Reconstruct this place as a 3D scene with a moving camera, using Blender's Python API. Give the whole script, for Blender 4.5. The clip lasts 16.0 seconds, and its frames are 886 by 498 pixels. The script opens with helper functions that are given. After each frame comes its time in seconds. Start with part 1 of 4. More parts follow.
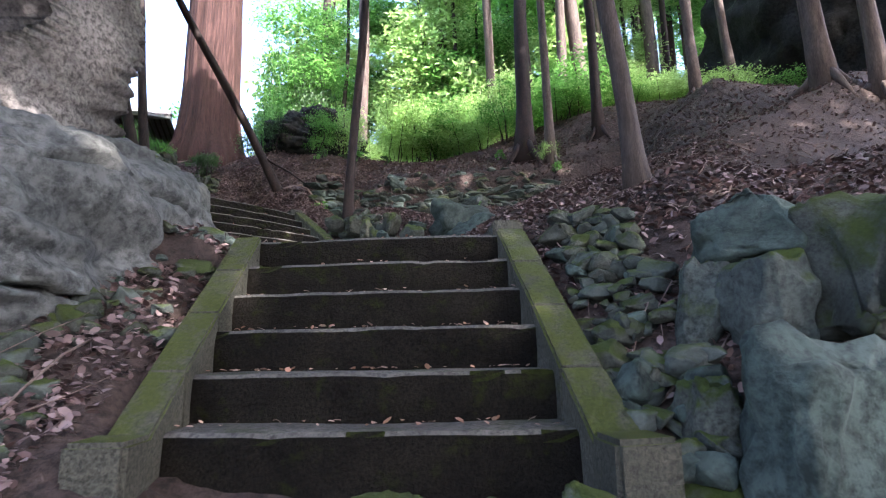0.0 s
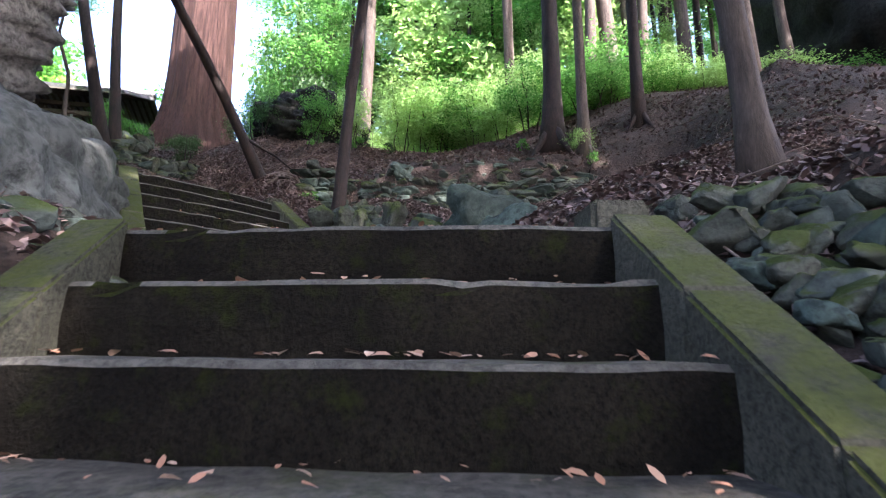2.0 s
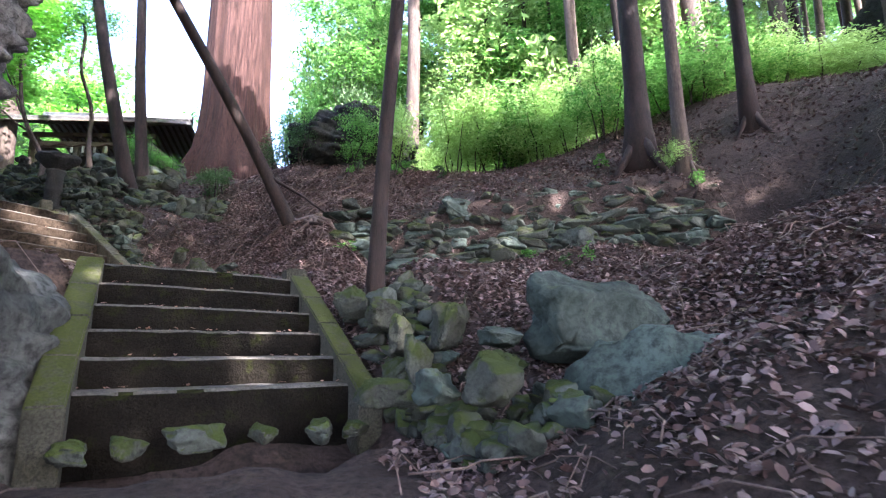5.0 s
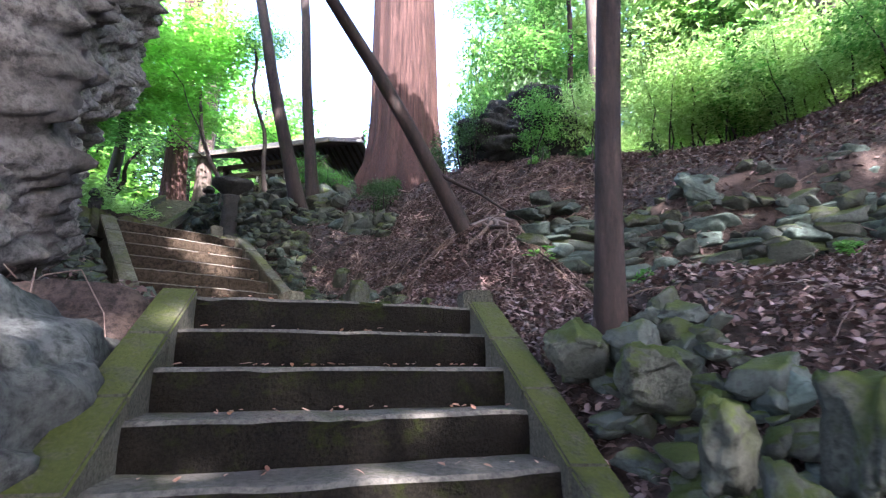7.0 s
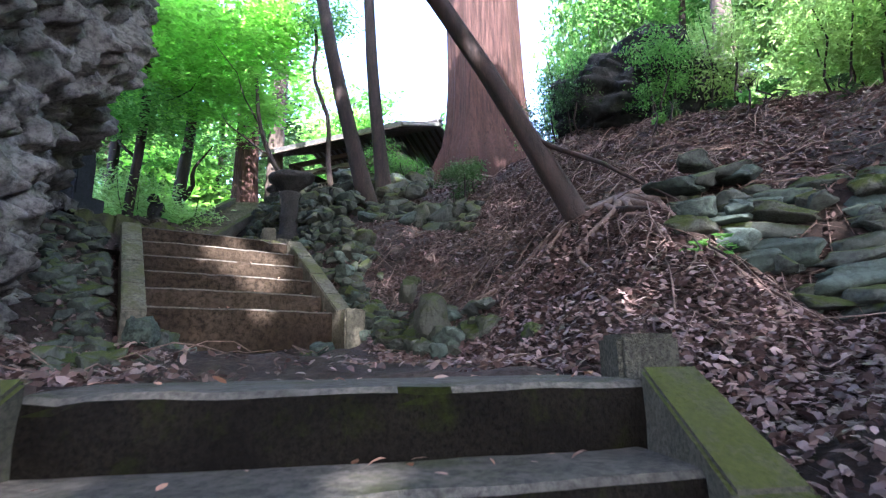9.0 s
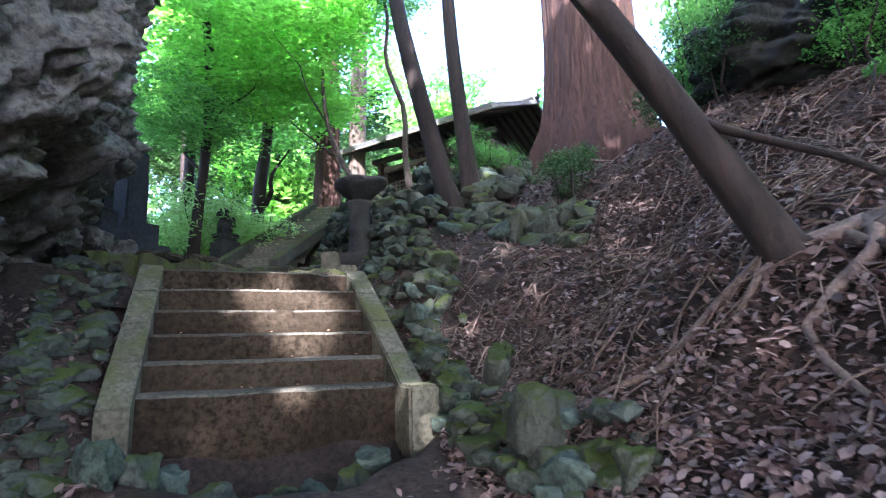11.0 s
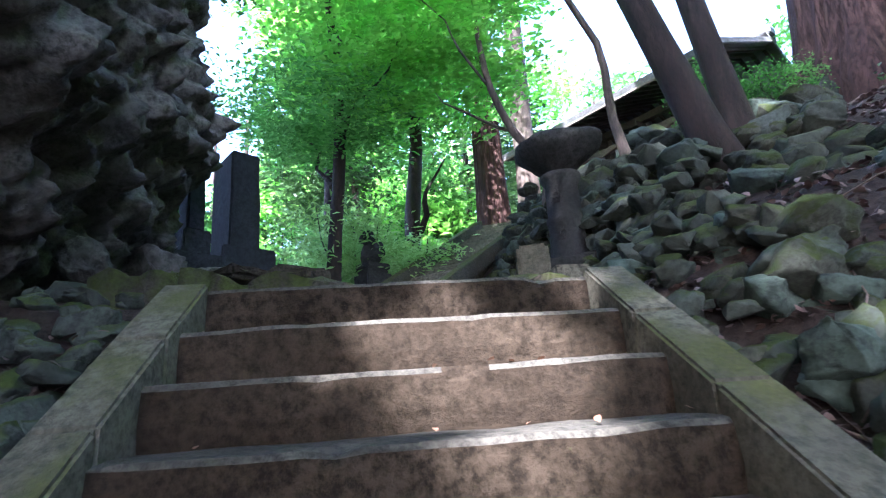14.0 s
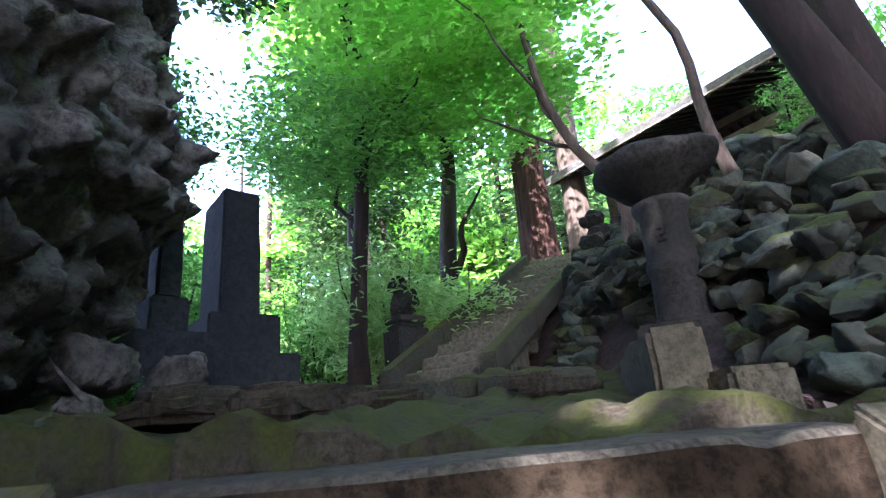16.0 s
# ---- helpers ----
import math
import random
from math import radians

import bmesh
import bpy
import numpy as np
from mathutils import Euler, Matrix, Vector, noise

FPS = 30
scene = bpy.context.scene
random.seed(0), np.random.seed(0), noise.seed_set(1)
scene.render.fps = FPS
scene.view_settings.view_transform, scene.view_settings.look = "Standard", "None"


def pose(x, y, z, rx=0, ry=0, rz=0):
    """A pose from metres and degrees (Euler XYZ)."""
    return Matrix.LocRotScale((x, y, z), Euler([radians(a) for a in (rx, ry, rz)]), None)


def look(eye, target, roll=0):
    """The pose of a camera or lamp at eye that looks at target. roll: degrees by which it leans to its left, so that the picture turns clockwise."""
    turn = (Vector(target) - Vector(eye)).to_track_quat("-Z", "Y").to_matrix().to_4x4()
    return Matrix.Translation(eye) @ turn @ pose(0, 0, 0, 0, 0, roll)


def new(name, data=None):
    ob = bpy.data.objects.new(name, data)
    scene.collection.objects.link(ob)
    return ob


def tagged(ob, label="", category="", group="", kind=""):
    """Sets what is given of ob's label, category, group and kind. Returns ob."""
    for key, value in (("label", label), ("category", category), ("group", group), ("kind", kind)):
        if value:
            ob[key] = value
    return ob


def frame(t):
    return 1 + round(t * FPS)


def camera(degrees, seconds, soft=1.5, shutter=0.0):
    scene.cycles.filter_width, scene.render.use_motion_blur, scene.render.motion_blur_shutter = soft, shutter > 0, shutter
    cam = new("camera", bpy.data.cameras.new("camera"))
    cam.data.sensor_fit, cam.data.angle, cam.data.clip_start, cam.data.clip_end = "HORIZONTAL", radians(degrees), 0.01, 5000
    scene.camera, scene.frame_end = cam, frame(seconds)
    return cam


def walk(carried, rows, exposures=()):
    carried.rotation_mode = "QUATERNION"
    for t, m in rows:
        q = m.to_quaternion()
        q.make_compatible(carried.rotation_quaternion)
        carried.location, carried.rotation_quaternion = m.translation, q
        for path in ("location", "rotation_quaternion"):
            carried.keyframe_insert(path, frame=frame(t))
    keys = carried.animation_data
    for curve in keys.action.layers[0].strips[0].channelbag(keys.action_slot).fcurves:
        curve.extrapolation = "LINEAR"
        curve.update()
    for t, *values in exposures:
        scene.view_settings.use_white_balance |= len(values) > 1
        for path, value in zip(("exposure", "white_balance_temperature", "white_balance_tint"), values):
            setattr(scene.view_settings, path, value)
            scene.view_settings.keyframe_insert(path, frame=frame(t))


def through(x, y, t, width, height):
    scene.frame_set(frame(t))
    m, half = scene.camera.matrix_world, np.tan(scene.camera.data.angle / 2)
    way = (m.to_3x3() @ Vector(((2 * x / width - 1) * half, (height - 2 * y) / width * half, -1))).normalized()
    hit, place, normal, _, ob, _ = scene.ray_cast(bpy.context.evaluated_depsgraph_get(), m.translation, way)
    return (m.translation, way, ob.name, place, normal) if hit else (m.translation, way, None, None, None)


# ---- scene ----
cam = camera(78.0, 16.0, soft=1.2, shutter=0.2)
PATH = [
    (0, (0.737, -0.24, 0.392), (0.605, 1.715, 0.796), -1.0),
    (0.5, (0.712, 0.223, 0.498), (0.568, 2.178, 0.895), -0.8),
    (1, (0.642, 0.654, 0.555), (0.491, 2.606, 0.96), -0.5),
    (1.5, (0.521, 1.208, 0.656), (0.387, 3.16, 1.07), -0.1),
    (2, (0.425, 1.748, 0.808), (0.283, 3.7, 1.223), 0.6),
    (2.5, (0.36, 2.106, 0.994), (0.224, 4.055, 1.418), 1.1),
    (3, (0.344, 2.385, 1.145), (0.207, 4.344, 1.564), 0.9),
    (3.2, (0.335, 2.475, 1.2), (0.192, 4.423, 1.632), 0.9),
    (3.8, (0.3, 2.74, 1.5), (0.13, 4.69, 1.94), 0.9),
    (5.3, (0.057, 3.725, 2.27), (-0.367, 5.642, 2.65), -0.1),
    (5.5, (-0.019, 3.944, 2.343), (-0.503, 5.847, 2.723), 0.4),
    (6, (-0.247, 4.428, 2.492), (-0.869, 6.291, 2.872), 0.5),
    (6.5, (-0.532, 4.927, 2.527), (-1.288, 6.735, 2.927), 0.1),
    (7, (-0.829, 5.472, 2.554), (-1.767, 7.183, 2.99), -0.2),
    (7.5, (-1.178, 6.028, 2.573), (-2.219, 7.674, 3.025), -0.7),
    (8, (-1.501, 6.453, 2.655), (-2.643, 8.031, 3.107), -0.1),
    (8.2, (-1.605, 6.552, 2.728), (-2.764, 8.123, 3.166), 0.0),
    (10.3, (-2.38, 8.06, 3.552), (-3.741, 9.476, 3.927), -2.9),
    (10.5, (-2.529, 8.165, 3.629), (-3.926, 9.548, 3.997), -2.7),
    (11, (-2.898, 8.416, 3.882), (-4.388, 9.704, 4.229), -1.5),
    (11.5, (-3.279, 8.699, 4.033), (-4.882, 9.845, 4.377), -0.3),
    (12, (-3.756, 8.924, 4.068), (-5.41, 9.994, 4.415), -0.7),
    (12.5, (-4.302, 9.163, 4.068), (-5.994, 10.162, 4.437), -0.9),
    (13, (-4.84, 9.373, 4.089), (-6.569, 10.295, 4.488), -1.8),
    (13.5, (-5.346, 9.539, 4.118), (-7.094, 10.396, 4.576), -2.9),
    (14, (-5.834, 9.726, 4.119), (-7.592, 10.515, 4.651), -4.1),
    (14.5, (-6.303, 9.865, 4.232), (-8.059, 10.623, 4.816), -4.5),
    (15, (-6.574, 9.942, 4.358), (-8.325, 10.686, 4.976), -4.7),
    (15.5, (-6.801, 10.027, 4.555), (-8.558, 10.741, 5.189), -5.3),
    (16, (-6.992, 10.075, 4.709), (-8.761, 10.76, 5.342), -5.4),
]
walk(cam, [(t, look(eye, target, roll)) for t, eye, target, roll in PATH], [(0, 3.4, 5950, 24), (3, 3.6, 5950, 24), (5.5, 3.9, 5800, 27), (8.2, 3.85, 5700, 26), (10.5, 4.0, 5450, 22), (12, 4.0, 5450, 21), (13.5, 3.95, 5200, 22), (16, 3.9, 5700, 28)])

# ---- light ----
SUN_FROM = Vector((0.62, -0.52, 0.72)).normalized()
world = bpy.data.worlds.new("sky")
scene.world = world
world.use_nodes = True
sky = world.node_tree.nodes.new("ShaderNodeTexSky")
sky.sky_type, sky.sun_disc = "NISHITA", False
sky.sun_elevation = math.asin(SUN_FROM.z)
sky.sun_rotation = math.atan2(SUN_FROM.x, SUN_FROM.y)
sky.air_density, sky.dust_density, sky.ozone_density = 1.0, 3.0, 1.0
world.node_tree.links.new(sky.outputs[0], world.node_tree.nodes["Background"].inputs[0])
world.node_tree.nodes["Background"].inputs[1].default_value = 0.15
sun = new("sun", bpy.data.lights.new("sun", "SUN"))
sun.data.energy, sun.data.angle, sun.data.color = 3.2, radians(0.6), (1.0, 0.93, 0.82)
sun.matrix_world = look(SUN_FROM * 60, (0, 0, 0))


# ---- materials ----
class Nodes:
    def __init__(self, name, rough=0.85, spec=0.3):
        self.m = bpy.data.materials.new(name)
        self.m.use_nodes = True
        self.t = self.m.node_tree
        self.b = self.t.nodes["Principled BSDF"]
        self.b.inputs["Roughness"].default_value = rough
        self.b.inputs["Specular IOR Level"].default_value = spec

    def add(self, kind, **sets):
        n = self.t.nodes.new(kind)
        for k, v in sets.items():
            n.inputs[k].default_value = v
        return n

    def link(self, a, b):
        self.t.links.new(a, b)

    def coords(self, scale=(1, 1, 1), objectwise=False):
        c = self.add("ShaderNodeTexCoord")
        g = self.add("ShaderNodeMapping")
        g.inputs["Scale"].default_value = scale
        if objectwise:
            self.link(c.outputs["Object"], g.inputs[0])
        else:
            geo = self.add("ShaderNodeNewGeometry")
            self.link(geo.outputs["Position"], g.inputs[0])
        return g.outputs[0]

    def noise(self, scale, detail=5.0, rough=0.6, at=None):
        n = self.add("ShaderNodeTexNoise", Scale=scale, Detail=detail, Roughness=rough)
        if at is not None:
            self.link(at, n.inputs["Vector"])
        return n.outputs["Fac"]

    def ramp(self, fac, stops):
        r = self.add("ShaderNodeValToRGB")
        e = r.color_ramp.elements
        while len(e) < len(stops):
            e.new(0.5)
        for el, (p, c) in zip(e, stops):
            el.position = p
            el.color = (*c, 1) if len(c) == 3 else c
        self.link(fac, r.inputs[0])
        return r.outputs[0]

    def mix(self, fac, a, b):
        n = self.t.nodes.new("ShaderNodeMix")
        n.data_type = "RGBA"
        for sock, v in ((n.inputs[0], fac), (n.inputs[6], a), (n.inputs[7], b)):
            if isinstance(v, (int, float)):
                sock.default_value = v
            elif isinstance(v, tuple):
                sock.default_value = (*v, 1)
            else:
                self.link(v, sock)
        return n.outputs[2]

    def math(self, op, a, b=0.0):
        n = self.t.nodes.new("ShaderNodeMath")
        n.operation, n.use_clamp = op, True
        for sock, v in zip(n.inputs, (a, b)):
            if isinstance(v, (int, float)):
                sock.default_value = v
            else:
                self.link(v, sock)
        return n.outputs[0]

    def upness(self):
        g = self.add("ShaderNodeNewGeometry")
        s = self.add("ShaderNodeSeparateXYZ")
        self.link(g.outputs["Normal"], s.inputs[0])
        return s.outputs[2]

    def bump(self, height, strength, distance):
        n = self.add("ShaderNodeBump", Strength=strength, Distance=distance)
        self.link(height, n.inputs["Height"])
        self.link(n.outputs[0], self.b.inputs["Normal"])

    def done(self, colour):
        if isinstance(colour, tuple):
            self.b.inputs["Base Color"].default_value = (*colour, 1)
        else:
            self.link(colour, self.b.inputs["Base Color"])
        return self.m


def stone_material(name, dark, light, moss=0.5, scale=6.0, mosscol=(0.07, 0.10, 0.012), vary=0.35, bump=0.6, lichen=0.0, spec=0.2):
    n = Nodes(name, 0.85, spec)
    at = n.coords()
    big, fine = n.noise(scale * 0.3, 4, 0.6, at), n.noise(scale * 5, 8, 0.75, at)
    c = n.mix(n.ramp(big, [(0.3, (0, 0, 0)), (0.7, (1, 1, 1))]), dark, light)
    c = n.mix(n.ramp(fine, [(0.38, (0.9,) * 3), (0.58, (0, 0, 0))]), c, tuple(v * 0.35 for v in dark))
    if lichen:
        vor = n.add("ShaderNodeTexVoronoi", Scale=3.2)
        warp = n.add("ShaderNodeVectorMath")
        wn = n.add("ShaderNodeTexNoise", Scale=5.0, Detail=4.0)
        n.link(at, wn.inputs["Vector"])
        n.link(at, warp.inputs[0])
        sc = n.add("ShaderNodeVectorMath")
        sc.operation = "SCALE"
        sc.inputs[3].default_value = 0.22
        n.link(wn.outputs["Color"], sc.inputs[0])
        n.link(sc.outputs[0], warp.inputs[1])
        n.link(warp.outputs[0], vor.inputs["Vector"])
        spot = n.ramp(vor.outputs["Distance"], [(0.16, (1, 1, 1)), (0.22, (0, 0, 0))])
        spot = n.math("MULTIPLY", spot, n.ramp(n.noise(1.1, 3, 0.6, at), [(0.48, (0, 0, 0)), (0.6, (lichen,) * 3)]))
        c = n.mix(spot, c, (0.22, 0.27, 0.25))
    ob = n.add("ShaderNodeObjectInfo")
    c = n.mix(n.math("MULTIPLY", ob.outputs["Random"], vary), c, tuple(min(1, v * 1.9) for v in light))
    if moss:
        spots = n.noise(scale * 0.55, 6, 0.7, at)
        up = n.math("MULTIPLY", n.upness(), 0.35)
        fac = n.math("ADD", n.math("ADD", spots, up), moss - 1.05)
        fac = n.ramp(fac, [(0.12, (0, 0, 0)), (0.3, (1, 1, 1))])
        mc = n.mix(n.noise(60, 3, 0.6, at), tuple(v * 0.45 for v in mosscol), tuple(v * 1.6 for v in mosscol))
        c = n.mix(fac, c, mc)
    n.bump(n.math("ADD", n.math("MULTIPLY", fine, 0.5), n.math("MULTIPLY", n.noise(scale * 1.6, 6, 0.65, at), 0.8)), bump, 0.05)
    return n.done(c)


def plain_noise_material(name, dark, light, scale, rough=0.8, stretch=(1, 1, 1), bump=0.4, spec=0.3, dist=0.02):
    n = Nodes(name, rough, spec)
    at = n.coords(stretch, True)
    a, b = n.noise(scale, 6, 0.65, at), n.noise(scale * 6, 5, 0.7, at)
    c = n.mix(n.ramp(a, [(0.32, (0, 0, 0)), (0.68, (1, 1, 1))]), dark, light)
    c = n.mix(n.ramp(b, [(0.4, (0.6,) * 3), (0.62, (0, 0, 0))]), c, tuple(v * 0.5 for v in dark))
    n.bump(n.math("ADD", a, b), bump, dist)
    return n.done(c)


def leaf_material(name, cols, through=0.5, rough=0.55, bright=1.0):
    n = Nodes(name, rough, 0.35)
    g = n.add("ShaderNodeNewGeometry")
    ob = n.add("ShaderNodeObjectInfo")
    k = n.math("ADD", n.math("MULTIPLY", g.outputs["Random Per Island"], 0.75), n.math("MULTIPLY", ob.outputs["Random"], 0.25))
    c = n.ramp(k, [(i / (len(cols) - 1), v) for i, v in enumerate(cols)])
    n.done(c)
    if through:
        tr = n.add("ShaderNodeBsdfTranslucent")
        gain = n.add("ShaderNodeVectorMath")
        gain.operation = "SCALE"
        gain.inputs[3].default_value = bright
        n.link(c, gain.inputs[0])
        n.link(gain.outputs[0], tr.inputs[0])
        ms = n.add("ShaderNodeMixShader", Fac=through)
        n.link(n.b.outputs[0], ms.inputs[1])
        n.link(tr.outputs[0], ms.inputs[2])
        n.link(ms.outputs[0], n.t.nodes["Material Output"].inputs[0])
    return n.m


M = {}
# risers: moss and stain, with their shade darkened into the colour too
M["step"] = stone_material("mossy_shaded_concrete", (0.006, 0.005, 0.004), (0.02, 0.017, 0.012), 0.6, 14, (0.017, 0.021, 0.004), 0.1, 1.0, spec=0.05)
M["step_c"] = stone_material("stained_shaded_concrete", (0.015, 0.010, 0.006), (0.062, 0.046, 0.030), 0.2, 4, (0.03, 0.034, 0.008), 0.1, 0.7, spec=0.1)
# treads: worn concrete, lightened further to paint in light from above
M["tread"] = stone_material("worn_skylit_concrete", (0.045, 0.042, 0.034), (0.115, 0.108, 0.088), 0.3, 6, (0.03, 0.036, 0.008), 0.1, 0.7)
M["tread_c"] = stone_material("worn_pale_skylit_concrete", (0.05, 0.045, 0.035), (0.12, 0.11, 0.085), 0.15, 6, (0.03, 0.036, 0.008), 0.1, 0.6)
M["kerb"] = stone_material("moss_covered_concrete", (0.05, 0.05, 0.033), (0.11, 0.105, 0.075), 0.55, 12, (0.055, 0.066, 0.012), 0.1, 1.0)
M["kerb_c"] = stone_material("lichened_concrete", (0.075, 0.07, 0.05), (0.16, 0.15, 0.105), 0.42, 5, (0.07, 0.075, 0.022), 0.1, 0.7)
M["rubble"] = stone_material("green_schist", (0.018, 0.021, 0.016), (0.075, 0.088, 0.072), 0.52, 5, (0.035, 0.048, 0.008), 0.25)
M["moss_rock"] = stone_material("mossy_rock", (0.025, 0.028, 0.02), (0.075, 0.08, 0.062), 0.63, 9, (0.027, 0.038, 0.006), 0.2)
M["slab"] = stone_material("blue_green_schist", (0.022, 0.031, 0.025), (0.08, 0.108, 0.086), 0.34, 3, (0.035, 0.048, 0.008), 0.1)
M["boulder"] = stone_material("grey_boulder_rock", (0.035, 0.037, 0.031), (0.17, 0.175, 0.155), 0.22, 2.2, (0.04, 0.05, 0.014), 0.05, 1.0, 0.3)
M["cliff"] = stone_material("conglomerate", (0.05, 0.045, 0.039), (0.29, 0.27, 0.24), 0.15, 3, (0.05, 0.06, 0.02), 0.05, 1.0)
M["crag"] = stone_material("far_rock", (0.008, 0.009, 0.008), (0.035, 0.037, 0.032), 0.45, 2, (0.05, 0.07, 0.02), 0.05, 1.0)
M["monument"] = stone_material("dark_stone", (0.012, 0.014, 0.016), (0.035, 0.038, 0.04), 0.2, 4, (0.06, 0.07, 0.02), 0.1, 0.3)
M["lantern"] = stone_material("weathered_basalt", (0.015, 0.015, 0.014), (0.05, 0.05, 0.045), 0.2, 6, (0.06, 0.07, 0.02), 0.1, 0.4)
M["plateau"] = stone_material("mossy_earth", (0.035, 0.029, 0.02), (0.085, 0.072, 0.05), 0.5, 7, (0.045, 0.055, 0.01), 0.0, 1.0)
M["earth"] = stone_material("forest_earth", (0.025, 0.017, 0.013), (0.075, 0.052, 0.041), 0.12, 4, (0.05, 0.065, 0.012), 0.0, 1.0)
M["cedar"] = plain_noise_material("cedar_bark", (0.02, 0.009, 0.007), (0.085, 0.043, 0.033), 20.0, 0.85, (1, 1, 0.05), 1.0, 0.2, 0.05)
M["bark"] = plain_noise_material("dark_bark", (0.012, 0.008, 0.006), (0.045, 0.029, 0.023), 14.0, 0.85, (1, 1, 0.2), 0.8)
M["bark_pale"] = plain_noise_material("pale_bark", (0.055, 0.04, 0.032), (0.15, 0.118, 0.095), 12.0, 0.85, (1, 1, 0.15), 0.6)
M["bark_grey"] = plain_noise_material("grey_brown_bark", (0.025, 0.018, 0.014), (0.08, 0.06, 0.047), 12.0, 0.85, (1, 1, 0.15), 0.6)
M["twig"] = plain_noise_material("dry_twig", (0.07, 0.046, 0.035), (0.2, 0.145, 0.115), 8.0, 0.8, (1, 1, 1), 0.3)
M["litter"] = leaf_material("fallen_leaves", [(0.03, 0.017, 0.013), (0.075, 0.044, 0.037), (0.14, 0.095, 0.083), (0.25, 0.185, 0.17)], 0, 0.6)
M["step_leaf"] = leaf_material("dry_leaves", [(0.16, 0.07, 0.04), (0.30, 0.15, 0.09), (0.42, 0.30, 0.22)], 0, 0.5)
M["maple"] = leaf_material("maple_leaves", [(0.07, 0.16, 0.025), (0.12, 0.26, 0.04), (0.18, 0.33, 0.06)], 0.65, 0.5, 2.7)
M["green"] = leaf_material("broad_leaves", [(0.03, 0.08, 0.015), (0.06, 0.15, 0.03), (0.12, 0.24, 0.06)], 0.6, 0.5, 2.6)
M["bamboo"] = leaf_material("undergrowth_leaves", [(0.11, 0.18, 0.045), (0.19, 0.30, 0.09), (0.29, 0.39, 0.17)], 0.55, 0.55, 2.4)
M["dark_leaf"] = leaf_material("dark_evergreen_leaves", [(0.02, 0.05, 0.015), (0.045, 0.10, 0.03), (0.08, 0.16, 0.05)], 0.35, 0.45, 1.4)
M["wood"] = plain_noise_material("weathered_wood", (0.04, 0.032, 0.025), (0.12, 0.10, 0.08), 10.0, 0.8, (0.3, 0.3, 1), 0.5)
M["wood_pale"] = plain_noise_material("pale_wood", (0.16, 0.14, 0.11), (0.3, 0.26, 0.21), 10.0, 0.8, (0.3, 0.3, 1), 0.4)
M["roof"] = plain_noise_material("weathered_roof", (0.16, 0.16, 0.16), (0.3, 0.3, 0.29), 5.0, 0.5, (1, 1, 1), 0.4)
# near-black for the hall's painted interior shade and the pillar's marks
M["dark_void"] = plain_noise_material("shade_and_mark_dark", (0.012, 0.01, 0.008), (0.03, 0.025, 0.02), 5.0)
M["paper"] = plain_noise_material("white_paper", (0.6, 0.6, 0.58), (0.75, 0.75, 0.72), 5.0)


# ---- building helpers ----
def mesh_object(name, verts, faces, material, smooth=False):
    me = bpy.data.meshes.new(name)
    me.from_pydata(verts if isinstance(verts, list) else verts.tolist(), [], faces if isinstance(faces, list) else faces.tolist())
    me.materials.append(material)
    if smooth:
        me.polygons.foreach_set("use_smooth", [True] * len(me.polygons))
    me.update()
    return new(name, me)


def part(name, bm, material, parent, label=""):
    me = bpy.data.meshes.new(name)
    bm.to_mesh(me)
    bm.free()
    me.materials.append(material)
    ob = new(name, me)
    ob.parent = parent
    if label:
        ob["label"] = label
    return ob


def thing(name, at, label, category, group="", kind="", turn=0.0):
    ob = new(name)
    ob.empty_display_size = 0.1
    ob.matrix_world = pose(*at, 0, 0, turn)
    return tagged(ob, label, category, group, kind)


def fbm(p, scale, octaves=4, seed=0.0):
    return noise.fractal(Vector(p) * scale + Vector((seed, seed * 1.7, -seed)), 1.0, 2.0, octaves)


def roughen(bm, amount, scale, seed=0.0, octaves=4):
    bm.normal_update()
    moves = [(v, v.normal * amount * fbm(v.co, scale, octaves, seed)) for v in bm.verts]
    for v, d in moves:
        v.co += d


def box(bm, centre, size, bevel=0.015, turn=None):
    made = bmesh.ops.create_cube(bm, size=1.0)["verts"]
    m = Matrix.Translation(centre) @ (turn or Matrix()) @ Matrix.Diagonal((*size, 1))
    bmesh.ops.transform(bm, matrix=m, verts=made)
    if bevel:
        edges = list({e for v in made for e in v.link_edges})
        bmesh.ops.bevel(bm, geom=edges, offset=bevel, segments=2, affect="EDGES")


def tube(points, radii, sides=8, wobble=0.0, seed=0.0):
    """Vertices and faces of a tapered tube along points."""
    pts = [Vector(p) for p in points]
    verts, faces = [], []
    side = None
    for i, p in enumerate(pts):
        way = (pts[min(i + 1, len(pts) - 1)] - pts[max(i - 1, 0)]).normalized()
        if side is None:
            side = way.orthogonal().normalized()
        side = (side - way * side.dot(way)).normalized()
        up = way.cross(side)
        for k in range(sides):
            a = math.tau * k / sides
            r = radii[i]
            if wobble:
                r *= 1 + wobble * noise.noise(Vector((math.cos(a) * 1.7 + seed, math.sin(a) * 1.7, i * 0.35 + seed)))
            verts.append(tuple(p + (side * math.cos(a) + up * math.sin(a)) * r))
    for i in range(len(pts) - 1):
        for k in range(sides):
            a, b = i * sides + k, i * sides + (k + 1) % sides
            faces.append((a, b, b + sides, a + sides))
    faces.append(tuple(range(sides - 1, -1, -1)))
    faces.append(tuple((len(pts) - 1) * sides + k for k in range(sides)))
    return verts, faces


def join(pieces):
    verts, faces = [], []
    for v, f in pieces:
        n = len(verts)
        verts += v
        faces += [tuple(i + n for i in q) for q in f]
    return verts, faces


